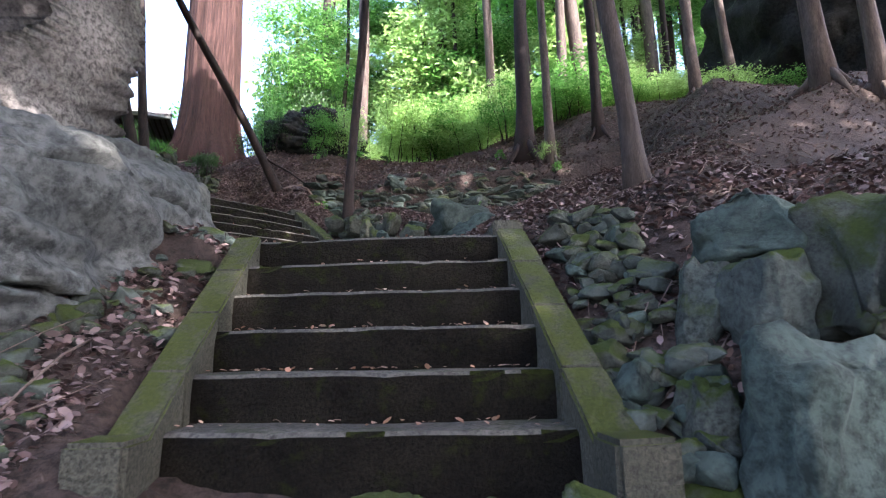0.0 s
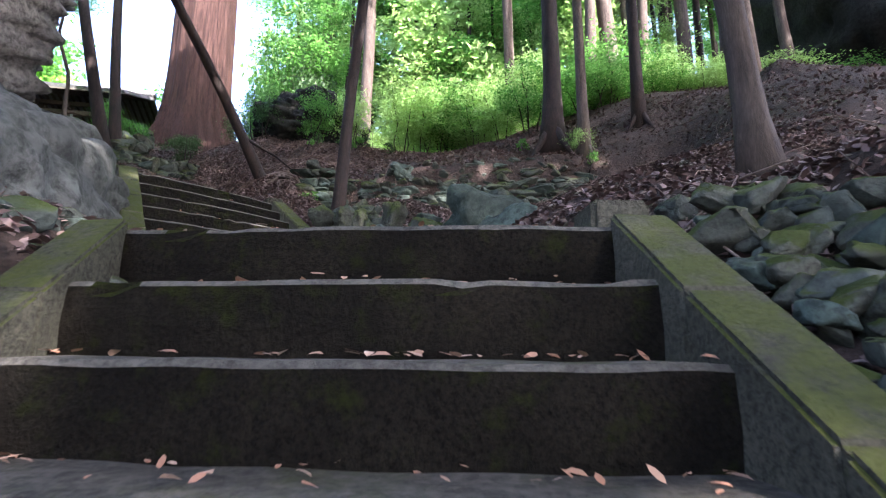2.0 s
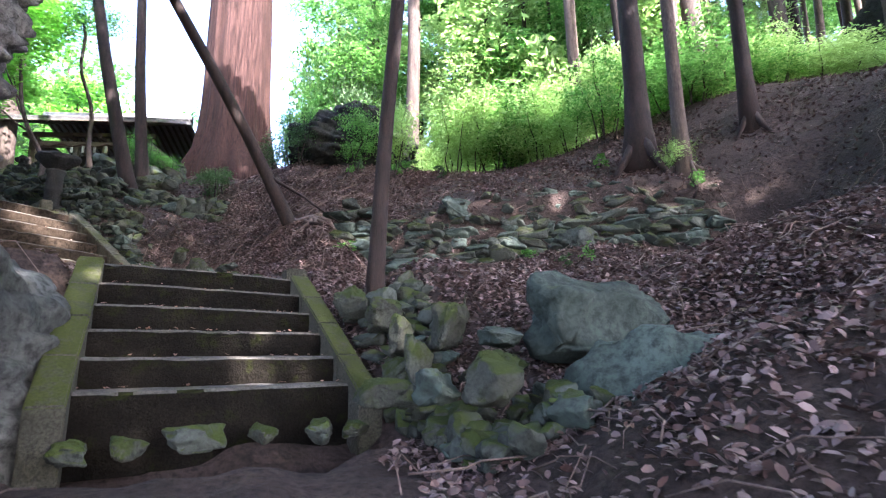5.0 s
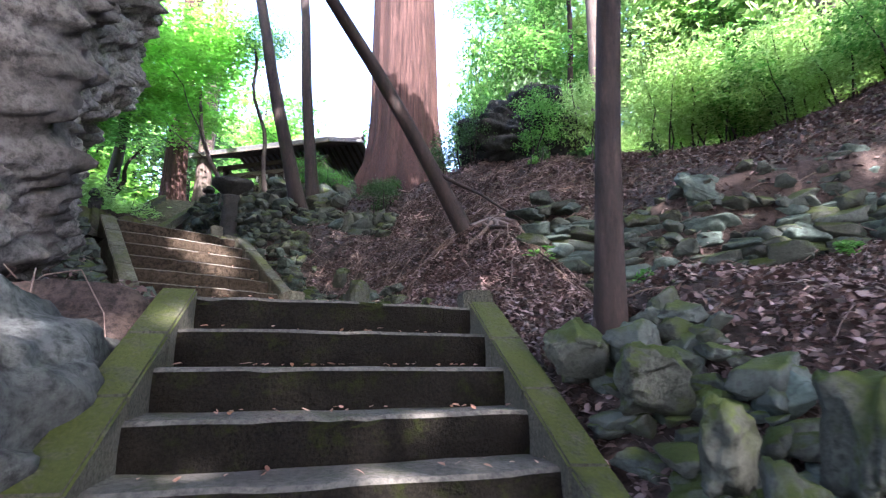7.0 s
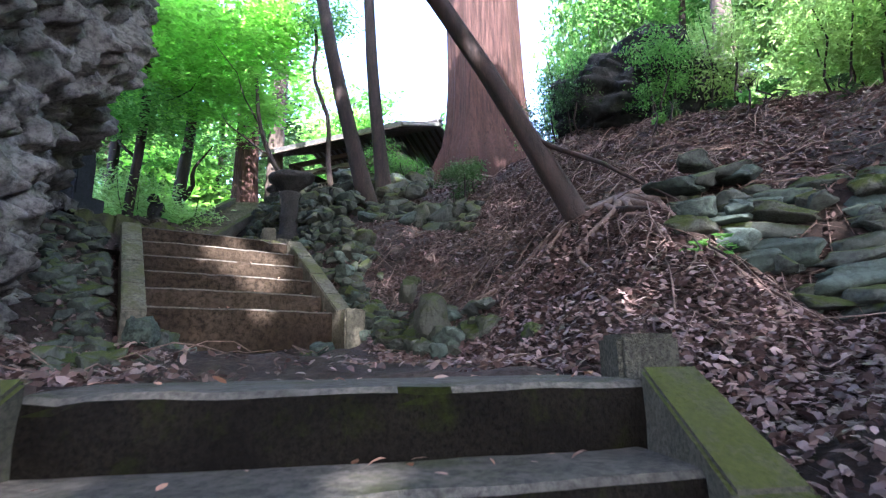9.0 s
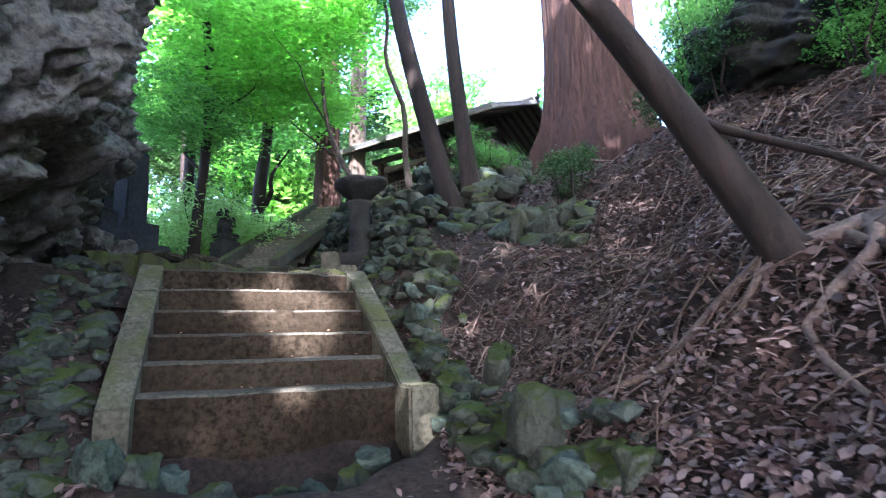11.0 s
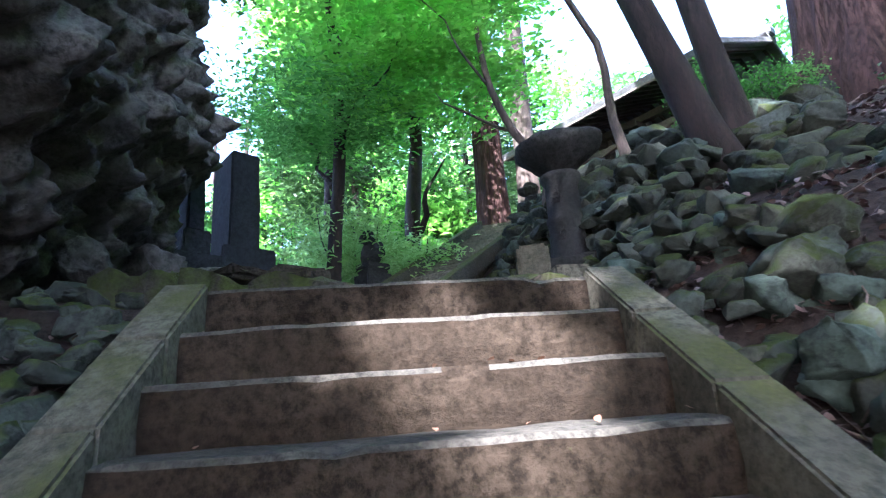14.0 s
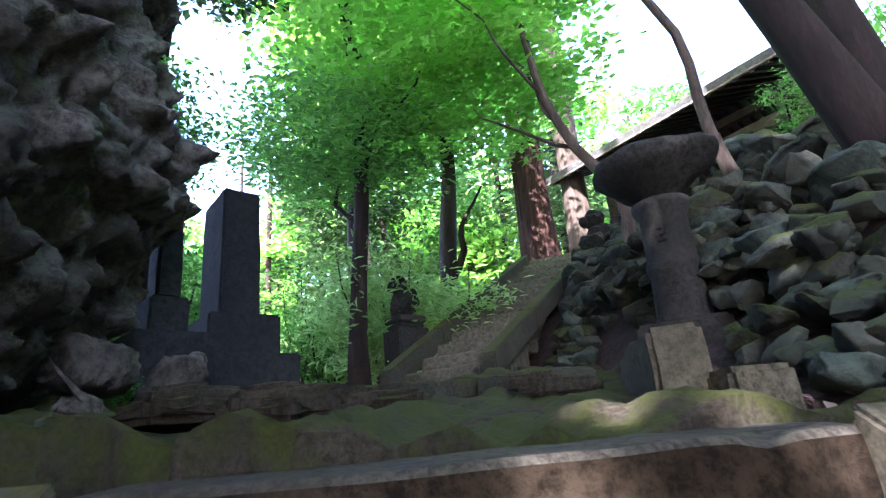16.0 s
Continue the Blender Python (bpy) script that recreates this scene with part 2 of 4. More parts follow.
def bend(a, b, n, sag, seed):
    """n points from a to b on an uneven curve."""
    a, b = Vector(a), Vector(b)
    out = []
    for i in range(n):
        u = i / (n - 1)
        w = math.sin(math.pi * u) * sag
        off = Vector((noise.noise((u * 2.2, seed, 0.3)), noise.noise((u * 2.2, 7.1, seed)), noise.noise((seed, u * 2.2, 3.3)) * 0.5))
        out.append(a.lerp(b, u) + off * w * 2)
    return out


def leaves(centres, normals, sizes, rng, fold=0.25, slim=0.5):
    """Verts and faces of folded pointed leaves, four corners each."""
    n = len(centres)
    rnd = rng.normal(size=(n, 3))
    nrm = normals / np.linalg.norm(normals, axis=1, keepdims=True)
    along = rnd - (rnd * nrm).sum(1, keepdims=True) * nrm
    along /= np.linalg.norm(along, axis=1, keepdims=True) + 1e-9
    across = np.cross(nrm, along)
    s = sizes[:, None]
    tip, tail = centres + along * s * 0.5, centres - along * s * 0.5
    left = centres + across * s * slim * 0.5 + nrm * s * fold * 0.5
    right = centres - across * s * slim * 0.5 + nrm * s * fold * 0.5
    verts = np.stack([tail, right, tip, left], 1).reshape(-1, 3)
    q = np.arange(n)[:, None] * 4
    faces = np.concatenate([q + np.array([[0, 1, 2]]), q + np.array([[0, 2, 3]])], 0)
    return verts, faces


def oval_leaves(centres, normals, sizes, rng, fold=0.2, slim=0.5):
    """Verts and faces of curled oval leaves, six corners each."""
    n = len(centres)
    rnd = rng.normal(size=(n, 3))
    nrm = normals / np.linalg.norm(normals, axis=1, keepdims=True)
    along = rnd - (rnd * nrm).sum(1, keepdims=True) * nrm
    along /= np.linalg.norm(along, axis=1, keepdims=True) + 1e-9
    across = np.cross(nrm, along)
    s = sizes[:, None]
    curl = rng.uniform(-0.12, 0.3, (n, 1)) * s
    rows = []
    for a, c in ((-0.5, 0), (-0.22, -1), (0.2, -0.9), (0.5, 0), (0.2, 0.9), (-0.22, 1)):
        rows.append(centres + along * s * a + across * s * slim * 0.5 * c + nrm * (s * fold * 0.5 * abs(c) + curl * abs(a) * 2 * (a > 0)))
    verts = np.stack(rows, 1).reshape(-1, 3)
    q = np.arange(n)[:, None] * 6
    faces = np.concatenate([q + np.array([t]) for t in ((0, 1, 5), (1, 2, 4), (1, 4, 5), (2, 3, 4))], 0)
    return verts, faces


def leaf_object(name, centres, normals, sizes, material, seed, fold=0.25, slim=0.5, oval=False):
    v, f = (oval_leaves if oval else leaves)(np.asarray(centres, float), np.asarray(normals, float), np.asarray(sizes, float), np.random.default_rng(seed), fold, slim)
    return mesh_object(name, v, f, material)


# ---- the line walked and the ground ----
LINE = [
    (1.3, -9.0, -1.6, 0.25), (0.75, -0.3, -0.56, 0.25), (0.35, 1.7, -0.18, 0.25), (0.0, 3.75, 1.22, 0.28), (-0.7, 5.0, 1.45, 0.48),
    (-1.85, 6.7, 1.60, 0.60), (-3.1, 8.25, 2.92, 0.54), (-4.5, 9.2, 3.02, 0.50), (-6.4, 10.0, 3.19, 0.28), (-8.2, 10.6, 4.56, 0.28),
    (-10.4, 11.1, 4.80, 0.30), (-11.9, 11.5, 5.12, 0.20), (-20.0, 13.2, 5.4, 0.15), (-60.0, 22.0, 6.0, 0.1),
]


SWELLS = [(0.65, 7.5, 0.8, -0.45), (-9.7, 18.0, 1.5, 1.17), (-5, 14, 1.5, 1.32), (-4.6, 16.2, 1.5, 1.70), (-6.5, 16, 1.5, -0.05), (-2, 14.3, 1.5, 0.29), (-8.4, 14.6, 1.5, 0.97), (-7, 13.6, 1.5, -1.10), (-3.5, 11.6, 1.5, -0.19), (-6.5, 11.6, 1.5, 0.24), (-3, 9.8, 1.5, 0.11), (-8.2, 12.6, 1.5, 0.14), (-10.3, 12.8, 1.5, -0.18), (-5, 11.4, 1.5, -0.22)]


def wall_line(x):
    """Where the low dry wall crosses the slope."""
    return 12.05 + 0.10 * x + 0.12 * np.sin(1.3 * x)


def ground_grid(x, y):
    """Height of the ground at arrays of places."""
    best = np.full(x.shape, 1e9)
    z, sd, rise = np.zeros(x.shape), np.zeros(x.shape), np.zeros(x.shape)
    for (ax, ay, az, ar), (bx, by, bz, br) in zip(LINE, LINE[1:]):
        dx, dy = bx - ax, by - ay
        u = np.clip(((x - ax) * dx + (y - ay) * dy) / (dx * dx + dy * dy), 0, 1)
        ox, oy = x - ax - u * dx, y - ay - u * dy
        d = np.hypot(ox, oy)
        near = d < best
        side = np.sign(dx * oy - dy * ox)
        best = np.where(near, d, best)
        sd = np.where(near, -side * d, sd)
        z = np.where(near, az + u * (bz - az), z)
        rise = np.where(near, ar + u * (br - ar), rise)
    flights = sum(np.clip(1.3 - np.hypot(x - fx, y - fy), 0, 0.3) / 0.3 for fx, fy in ((0.12, 2.75), (0.0, 3.5), (-2.2, 7.2), (-2.9, 8.0), (-7.0, 10.2), (-7.9, 10.5)))
    flights = np.minimum(flights, 1)
    far = np.maximum(np.abs(sd) - 1.15, 0)
    right = rise * np.minimum(far, 9) + 0.16 * np.clip(far - 9, 0, 25) + 0.30 * np.exp(-((far - 1.2) / 0.8) ** 2)
    left = 0.12 * np.minimum(far, 6)
    h = z + np.where(sd > 0, right, left) - 0.28 * np.clip((1.25 - np.abs(sd)) / 0.2, 0, 1) * flights
    # the steeper bank below the cedar, and the level ground before the dry wall
    for hx, hy, hw, hr in SWELLS:
        h = h + hr * np.exp(-((x - hx) ** 2 + (y - hy) ** 2) / (2 * hw * hw))
    front = wall_line(x) - y
    across = np.clip((x + 3.1) / 1.0, 0, 1) * np.clip((5.0 - x) / 1.6, 0, 1)
    h = h - 0.28 * np.clip(x + 1, 0, 3.5) * np.exp(-(front / 2.2) ** 2) * np.clip((6.5 - x) / 3, 0, 1)
    h = h - 0.9 * across * np.clip(front / 0.45, 0, 1) * np.exp(-((front - 1.0) / 1.9) ** 2 * (front > 1.0))
    # the hummock under the leaning trunk
    h = h + 0.5 * np.exp(-((x + 3.7) ** 2 + (y - 12.1) ** 2) / 1.1)
    # the terrace of the hall, with its bank
    t = np.clip((y - 12.6 - 0.12 * (x + 11)) / 2.7, 0, 1) * np.clip((-8.9 - x) / 1.5, 0, 1) * np.clip((x + 26) / 4, 0, 1)
    h = np.where(t > 0, np.maximum(h, h + (7.1 - h) * t), h)
    # the bed of the long stair
    u = np.clip(((x + 11.6) * -2.5 + (y - 11.8) * 2.95) / (2.5 ** 2 + 2.95 ** 2), 0, 1)
    bed = np.hypot(x + 11.6 + 2.5 * u, y - 11.8 - 2.95 * u) < 0.62
    h = np.where(bed, np.minimum(h, 5.08 + 1.95 * u), h)
    return h


def ground_z(x, y):
    return float(ground_grid(np.array([x], float), np.array([y], float))[0])


def axis(lo, hi, step, reach):
    core = list(np.arange(lo, hi + 1e-6, step))
    out, d = [], step
    a, b = lo, hi
    low, high = [], []
    while a > -reach:
        d *= 1.25
        a -= d
        b += d
        low.append(a)
        high.append(b)
    return np.array(low[::-1] + core + high)


def build_ground():
    xs, ys = axis(-18, 7, 0.11, 600), axis(-2.5, 19, 0.11, 600)
    gx, gy = np.meshgrid(xs, ys, indexing="ij")
    gz = ground_grid(gx, gy)
    flat = np.stack([gx.ravel(), gy.ravel()], 1)
    bumps = np.array([0.0 if max(abs(a), abs(b)) > 40 else 0.10 * noise.fractal((a * 0.9, b * 0.9, 0), 1, 2, 3) + 0.03 * noise.noise((a * 4, b * 4, 1)) for a, b in flat])
    gz = gz + bumps.reshape(gz.shape)
    nx, ny = gz.shape
    verts = np.stack([gx, gy, gz], -1).reshape(-1, 3)
    i = np.arange(nx * ny).reshape(nx, ny)
    faces = np.stack([i[:-1, :-1], i[1:, :-1], i[1:, 1:], i[:-1, 1:]], -1).reshape(-1, 4)
    ob = mesh_object("ground", verts, faces, M["earth"], True)
    return tagged(ob, "brown forest earth rising in a leaf-strewn slope", "ground", kind="structure")


build_ground()


# ---- flights of steps ----
def flight(name, first, last, count, drop, step_mat, kerb_mat, label, kerb=0.19, seed=1.0, kerb_lift=0.035, bow=0.05, lower_posts=(True, True), post_mat=None, top_lift=0.10, top_back=1.1, tread_mat=None, kerb_deep=0.55):
    """A concrete flight from the lips of its first and last step, each given as its left and right end."""
    fl, fr, ll, lr = [Vector(p) for p in (*first, *last)]
    top = thing(name, ((fl + fr) / 2), label, "steps", kind="structure")
    base = top.matrix_world.inverted()
    rise = (ll.z - fl.z) / (count - 1)
    lefts = [fl.lerp(ll, k / (count - 1)) for k in range(count)]
    rights = [fr.lerp(lr, k / (count - 1)) for k in range(count)]
    run = (lefts[1] - lefts[0]).xy.to_3d()
    for k in range(count):
        a, b = lefts[k], rights[k]
        out = Vector((b.y - a.y, -(b.x - a.x), 0)).normalized()
        depth = run.length + (0.10 if k < count - 1 else 0.35)
        low = rise + 0.04 if k else drop
        cols, verts, faces = 22, [], []
        prof = [(0.0, -low), (0.012, -low * 0.5), (0.004, -0.05), (0.0, -0.018), (-0.018, 0.0), (-0.10, 0.004), (-depth * 0.7, 0.008), (-depth, 0.008), (-depth, -low)]
        for i in range(cols + 1):
            u = i / cols
            p = a.lerp(b, u)
            swell = bow * (1 - (2 * u - 1) ** 2)
            for j, (o, h) in enumerate(prof):
                q = p + out * (o + (swell if j < 6 else 0)) + Vector((0, 0, h))
                if 0 < j < 7:
                    q += Vector((0.006 * noise.noise(q * 7), 0.006 * noise.noise(q * 7 + Vector((9, 0, 0))), 0.009 * noise.noise(q * 4 + Vector((seed, 3, 0)))))
                    if j in (3, 4):
                        chip = max(0.0, noise.noise(q * 9 + Vector((0, seed, 0))) - 0.35)
                        q += -out * 0.05 * chip - Vector((0, 0, 0.05 * chip))
                verts.append(tuple(base @ q))
        n = len(prof)
        for i in range(cols):
            for j in range(n):
                c, d = i * n + j, i * n + (j + 1) % n
                faces.append((c, c + n, d + n, d))
        faces.append(tuple(range(n)))
        faces.append(tuple(cols * n + j for j in range(n - 1, -1, -1)))
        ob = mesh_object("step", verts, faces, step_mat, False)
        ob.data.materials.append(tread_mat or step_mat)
        # upward faces get the paler tread colour, which holds painted sky light
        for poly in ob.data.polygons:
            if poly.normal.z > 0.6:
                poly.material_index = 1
        ob.parent = top
    for ends, sign in ((lefts, -1), (rights, 1)):
        across = (rights[0] - lefts[0]).normalized() * sign
        lo = ends[0] - run * 0.75 - Vector((0, 0, rise * 0.45))
        hi = ends[-1] + run * 0.06 + Vector((0, 0, rise * 0.06))
        pieces = 4
        for k in range(pieces):
            u0, u1 = k / pieces, (k + 1) / pieces - 0.002
            p0, p1 = lo.lerp(hi, u0), lo.lerp(hi, u1)
            bm = bmesh.new()
            pts = []
            for p in (p0, p1):
                for w in (-0.005, kerb):
                    for h in (-kerb_deep, kerb_lift):
                        jit = Vector((0.008 * noise.noise(p * 3 + Vector((w * 9, h, seed))), 0, 0.012 * noise.noise(p * 2.3 + Vector((seed, w * 5, 0)))))
                        pts.append(bm.verts.new(base @ (p + across * w + Vector((0, 0, h)) + jit)))
            for q in ((0, 1, 3, 2), (4, 6, 7, 5), (0, 4, 5, 1), (2, 3, 7, 6), (1, 5, 7, 3), (0, 2, 6, 4)):
                bm.faces.new([pts[i] for i in q])
            bmesh.ops.recalc_face_normals(bm, faces=bm.faces)
            bmesh.ops.bevel(bm, geom=[e for e in bm.edges], offset=0.012, segments=2, affect="EDGES")
            part("kerb", bm, kerb_mat, top)
    for u, side, ends, lift in ((0, -1, lefts, 0.05), (0, 1, rights, 0.05), (1, 1, rights, top_lift)):
        if u == 0 and not lower_posts[0 if side < 0 else 1]:
            continue
        across = (rights[0] - lefts[0]).normalized() * side
        p = ends[0] - run * 0.85 + across * 0.10 if u == 0 else ends[-1] + run * top_back + across * 0.12
        h = 0.52 if u == 0 else 0.45
        bm = bmesh.new()
        z = p.z - (0.10 if u == 0 else 0.0)
        box(bm, base @ Vector((p.x, p.y, z + lift - h / 2 + 0.06)), (0.23, 0.24, h), 0.02, Matrix.Rotation(math.atan2(run.y, run.x) - math.pi / 2, 4, "Z"))
        roughen(bm, 0.012, 6, seed + u)
        part("kerb_post", bm, post_mat or kerb_mat, top)
    return top


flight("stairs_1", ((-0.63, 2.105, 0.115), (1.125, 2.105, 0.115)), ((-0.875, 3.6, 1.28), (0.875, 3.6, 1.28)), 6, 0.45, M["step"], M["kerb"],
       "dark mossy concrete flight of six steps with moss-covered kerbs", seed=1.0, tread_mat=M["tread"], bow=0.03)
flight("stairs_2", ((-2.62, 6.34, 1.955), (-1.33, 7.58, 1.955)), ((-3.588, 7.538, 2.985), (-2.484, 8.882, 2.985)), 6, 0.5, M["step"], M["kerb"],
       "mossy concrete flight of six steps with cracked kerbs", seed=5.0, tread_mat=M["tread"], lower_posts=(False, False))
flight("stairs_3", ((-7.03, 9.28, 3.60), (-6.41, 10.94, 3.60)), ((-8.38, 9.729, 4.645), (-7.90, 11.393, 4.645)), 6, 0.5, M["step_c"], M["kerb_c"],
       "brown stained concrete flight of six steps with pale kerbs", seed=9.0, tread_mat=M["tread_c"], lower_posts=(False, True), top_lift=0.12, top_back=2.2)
UP = flight("stairs_4", ((-12.0, 11.52, 5.25), (-11.2, 12.05, 5.25)), ((-14.4, 14.4, 7.2), (-13.75, 15.1, 7.2)), 13, 0.6, M["kerb_c"], M["kerb"],
            "long mossy stone stair leading up to the hall", seed=13.0, lower_posts=(False, False), kerb=0.15, bow=0.0, kerb_lift=0.10, top_lift=-0.3, kerb_deep=0.12)


# ---- rock masses ----
def rock_mass(name, centre, radii, turn, material, label, seed, detail=6, amount=0.35, layers=0.0, category="boulder", kind="", knobs=0.0, lean=(0, 0)):
    bm = bmesh.new()
    bmesh.ops.create_icosphere(bm, subdivisions=detail, radius=1.0)
    r = Vector(radii)
    small = min(radii)
    for v in bm.verts:
        d = v.co.normalized()
        p = Vector((d.x * r.x, d.y * r.y, d.z * r.z))
        k = amount * small * (fbm(p, 0.7 / small, 3, seed) + 0.45 * fbm(p, 2.2 / small, 4, seed + 3))
        if layers:
            k += layers * (abs(noise.noise(Vector((p.x * 0.8, p.y * 0.8, p.z * 4.5 + 0.8 * p.x)))) - 0.3)
        if layers > 0.2:
            n = noise.noise(Vector((p.x * 0.45 + seed, p.y * 0.35, p.z * 1.5 + p.x * 0.55)))
            k -= 0.24 * max(0.0, 1 - abs(n) / 0.035)
            k += 0.10 * math.floor(4 * noise.noise(Vector((p.x * 0.5, p.y * 0.4 + seed, p.z * 1.1 + p.x * 0.4)))) / 4
            k += 0.035 * fbm(p, 5.0, 3, seed)
        if knobs:
            dist, _ = noise.voronoi(p * 2.6 + Vector((seed, 0, 0)))
            fine, _ = noise.voronoi(p * 7.0 + Vector((0, seed, 0)))
            k += knobs * (0.5 - dist[0]) * 0.9 + knobs * 0.35 * (0.4 - fine[0])
        v.co = p + d * k + Vector((lean[0] * p.z, lean[1] * p.z, 0))
    for f in bm.faces:
        f.smooth = True
    me = bpy.data.meshes.new(name)
    bm.to_mesh(me)
    bm.free()
    me.materials.append(material)
    ob = new(name, me)
    ob.matrix_world = pose(*centre, 0, 0, turn)
    return tagged(ob, label, category, kind=kind)


rock_mass("boulder", (-3.3, 4.2, 0.95), (1.72, 3.1, 1.42), 20, M["boulder"], "huge smooth grey rock slab bulging beside the steps", 3.0, 7, 0.22, 0.24)
rock_mass("boulder", (-3.82, 6.1, 1.85), (1.12, 1.5, 1.28), 30, M["boulder"], "rounded grey boulder beside the second flight", 6.0, 6, 0.2, 0.21)
rock_mass("boulder", (-2.9, 2.4, -0.1), (1.5, 1.2, 0.75), 25, M["boulder"], "low grey rock ledge under the big slab", 8.0, 5, 0.3, 0.12)


def cliff(name, a, b, z0, z1, lean, material, label, seed, thick=2.0, nx=350, nz=350, swell=0.55, end_round=1.2):
    """A rock wall from a to b that overhangs to its right-hand side."""
    a, b = Vector((*a, 0)), Vector((*b, 0))
    way = (b - a).normalized()
    out = Vector((way.y, -way.x, 0))
    verts, faces = [], []
    for i in range(nx + 1):
        u = i / nx
        s = (u - 0.5) * 2
        edge = max(0.0, (abs(s) - 0.8) / 0.2)
        back = thick * (1 - math.sqrt(max(0.0, 1 - edge * edge)))
        for j in range(nz + 1):
            w = j / nz
            z = z0 + (z1 - z0) * w
            p = a.lerp(b, u) + Vector((0, 0, z))
            o = lean(u, w) - back
            o += swell * fbm(p, 0.35, 3, seed) + 0.30 * fbm(p, 1.1, 4, seed + 2)
            dist, _ = noise.voronoi(p * 3.2)
            fine, _ = noise.voronoi(p * 8.0)
            shard, _ = noise.voronoi(p * 15.0)
            o += 0.22 * (0.45 - dist[0]) + 0.16 * (0.4 - fine[0]) + 0.06 * (0.4 - shard[0]) + 0.16 * fbm(p, 4.0, 5, 3)
            verts.append(tuple(p + out * o))
    n = nz + 1
    for i in range(nx):
        for j in range(nz):
            c = i * n + j
            faces.append((c, c + n, c + n + 1, c + 1))
    # closed behind, with thickness
    m = len(verts)
    for i in (0, nx):
        for j in (0, nz):
            verts.append(tuple(Vector(verts[i * n + j]) - out * thick * 2.2))
    faces.append(tuple([i * n for i in range(nx + 1)] + [m + 2, m])[::-1])
    faces.append(tuple([i * n + nz for i in range(nx + 1)] + [m + 3, m + 1]))
    faces.append(tuple([j for j in range(n)][::-1] + [m, m + 1]))
    faces.append(tuple([nx * n + j for j in range(n)] + [m + 3, m + 2]))
    faces.append((m, m + 2, m + 3, m + 1))
    ob = mesh_object(name, verts, faces, material, True)
    return tagged(ob, label, "cliff", kind="structure")


cliff("rock_wall_1", (-4.5, 6.35), (-11.4, 9.15), 1.6, 13.0, lambda u, w: -0.25 + 1.5 * w + 0.5 * u * w + 0.55 * (1 - u) + 0.45 * math.exp(-((u - 0.45) / 0.17) ** 2), M["cliff"],
      "dark overhanging conglomerate cliff with embedded pebbles", 2.0)
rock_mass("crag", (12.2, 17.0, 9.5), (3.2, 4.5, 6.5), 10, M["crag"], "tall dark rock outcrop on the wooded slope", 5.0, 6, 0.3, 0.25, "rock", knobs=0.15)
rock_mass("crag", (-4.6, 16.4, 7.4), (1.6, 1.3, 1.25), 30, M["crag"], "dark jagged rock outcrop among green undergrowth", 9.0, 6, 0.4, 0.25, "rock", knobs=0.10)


# ---- loose stones ----
def surface_z(x, y):
    return ground_z(x, y) + 0.10 * noise.fractal((x * 0.9, y * 0.9, 0), 1, 2, 3) + 0.03 * noise.noise((x * 4, y * 4, 1))


def stone_mesh(seed, points=18, cut=0.75, round_=0.0):
    """An angular stone of about one metre across."""
    rng = random.Random(seed)
    bm = bmesh.new()
    for _ in range(points):
        d = Vector((rng.gauss(0, 1), rng.gauss(0, 1), rng.gauss(0, 1))).normalized()
        k = rng.uniform(cut, 1.0)
        bm.verts.new(Vector((max(-0.8, min(0.8, d.x * 1.15)), max(-0.8, min(0.8, d.y * 1.15)), max(-0.75, min(0.75, d.z * 1.15)))) * k)
    bmesh.ops.convex_hull(bm, input=bm.verts)
    bmesh.ops.delete(bm, geom=[v for v in bm.verts if not v.link_faces], context="VERTS")
    bmesh.ops.dissolve_limit(bm, angle_limit=0.25, verts=bm.verts, edges=bm.edges)
    bmesh.ops.bevel(bm, geom=list(bm.edges), offset=0.07, segments=1, affect="EDGES")
    bmesh.ops.triangulate(bm, faces=bm.faces)
    return bm


def fine_stone_mesh(seed, material, cuts=3):
    bm = stone_mesh(seed, 20, 0.7)
    bmesh.ops.subdivide_edges(bm, edges=list(bm.edges), cuts=cuts, use_grid_fill=True)
    bmesh.ops.smooth_vert(bm, verts=bm.verts, factor=0.15, use_axis_x=True, use_axis_y=True, use_axis_z=True)
    roughen(bm, 0.16, 2.0, seed, 5)
    roughen(bm, 0.06, 6.0, seed, 4)
    for f in bm.faces:
        f.smooth = True
    me = bpy.data.meshes.new("stone")
    bm.to_mesh(me)
    bm.free()
    me.materials.append(material)
    return me


def coarse_stone_mesh(seed, material):
    bm = stone_mesh(seed, 13, 0.7)
    me = bpy.data.meshes.new("stone")
    bm.to_mesh(me)
    bm.free()
    me.materials.append(material)
    return me


FINE = {k: [fine_stone_mesh(40 + 7 * i + len(k), M[k]) for i in range(5)] for k in ("rubble", "moss_rock", "slab", "cliff")}
MID = {k: [fine_stone_mesh(140 + 7 * i + len(k), M[k], 1) for i in range(6)] for k in ("rubble", "moss_rock", "slab")}
COARSE = {k: [coarse_stone_mesh(90 + 5 * i + len(k), M[k]) for i in range(7)] for k in ("rubble", "moss_rock", "slab")}
ROCKS = [0]


def rock(x, y, z, sx, sy, sz, kind, label, turn=0.0, tip=0.0, name="rock"):
    ROCKS[0] += 1
    ob = new(name, FINE[kind][ROCKS[0] % 5])
    ob.matrix_world = pose(x, y, z, tip, tip * 0.5, turn) @ Matrix.Diagonal((sx / 0.85, sy / 0.85, sz / 0.85, 1))
    return tagged(ob, label, "rock", "rocks beside the steps")


rock(1.93, 1.88, 0.13, 0.36, 0.30, 0.40, "slab", "large pale grey-green rock beside the lowest steps", 20, 8)
rock(2.15, 2.63, 0.98, 0.36, 0.33, 0.24, "slab", "grey-green boulder lying on the stone bank", 60)
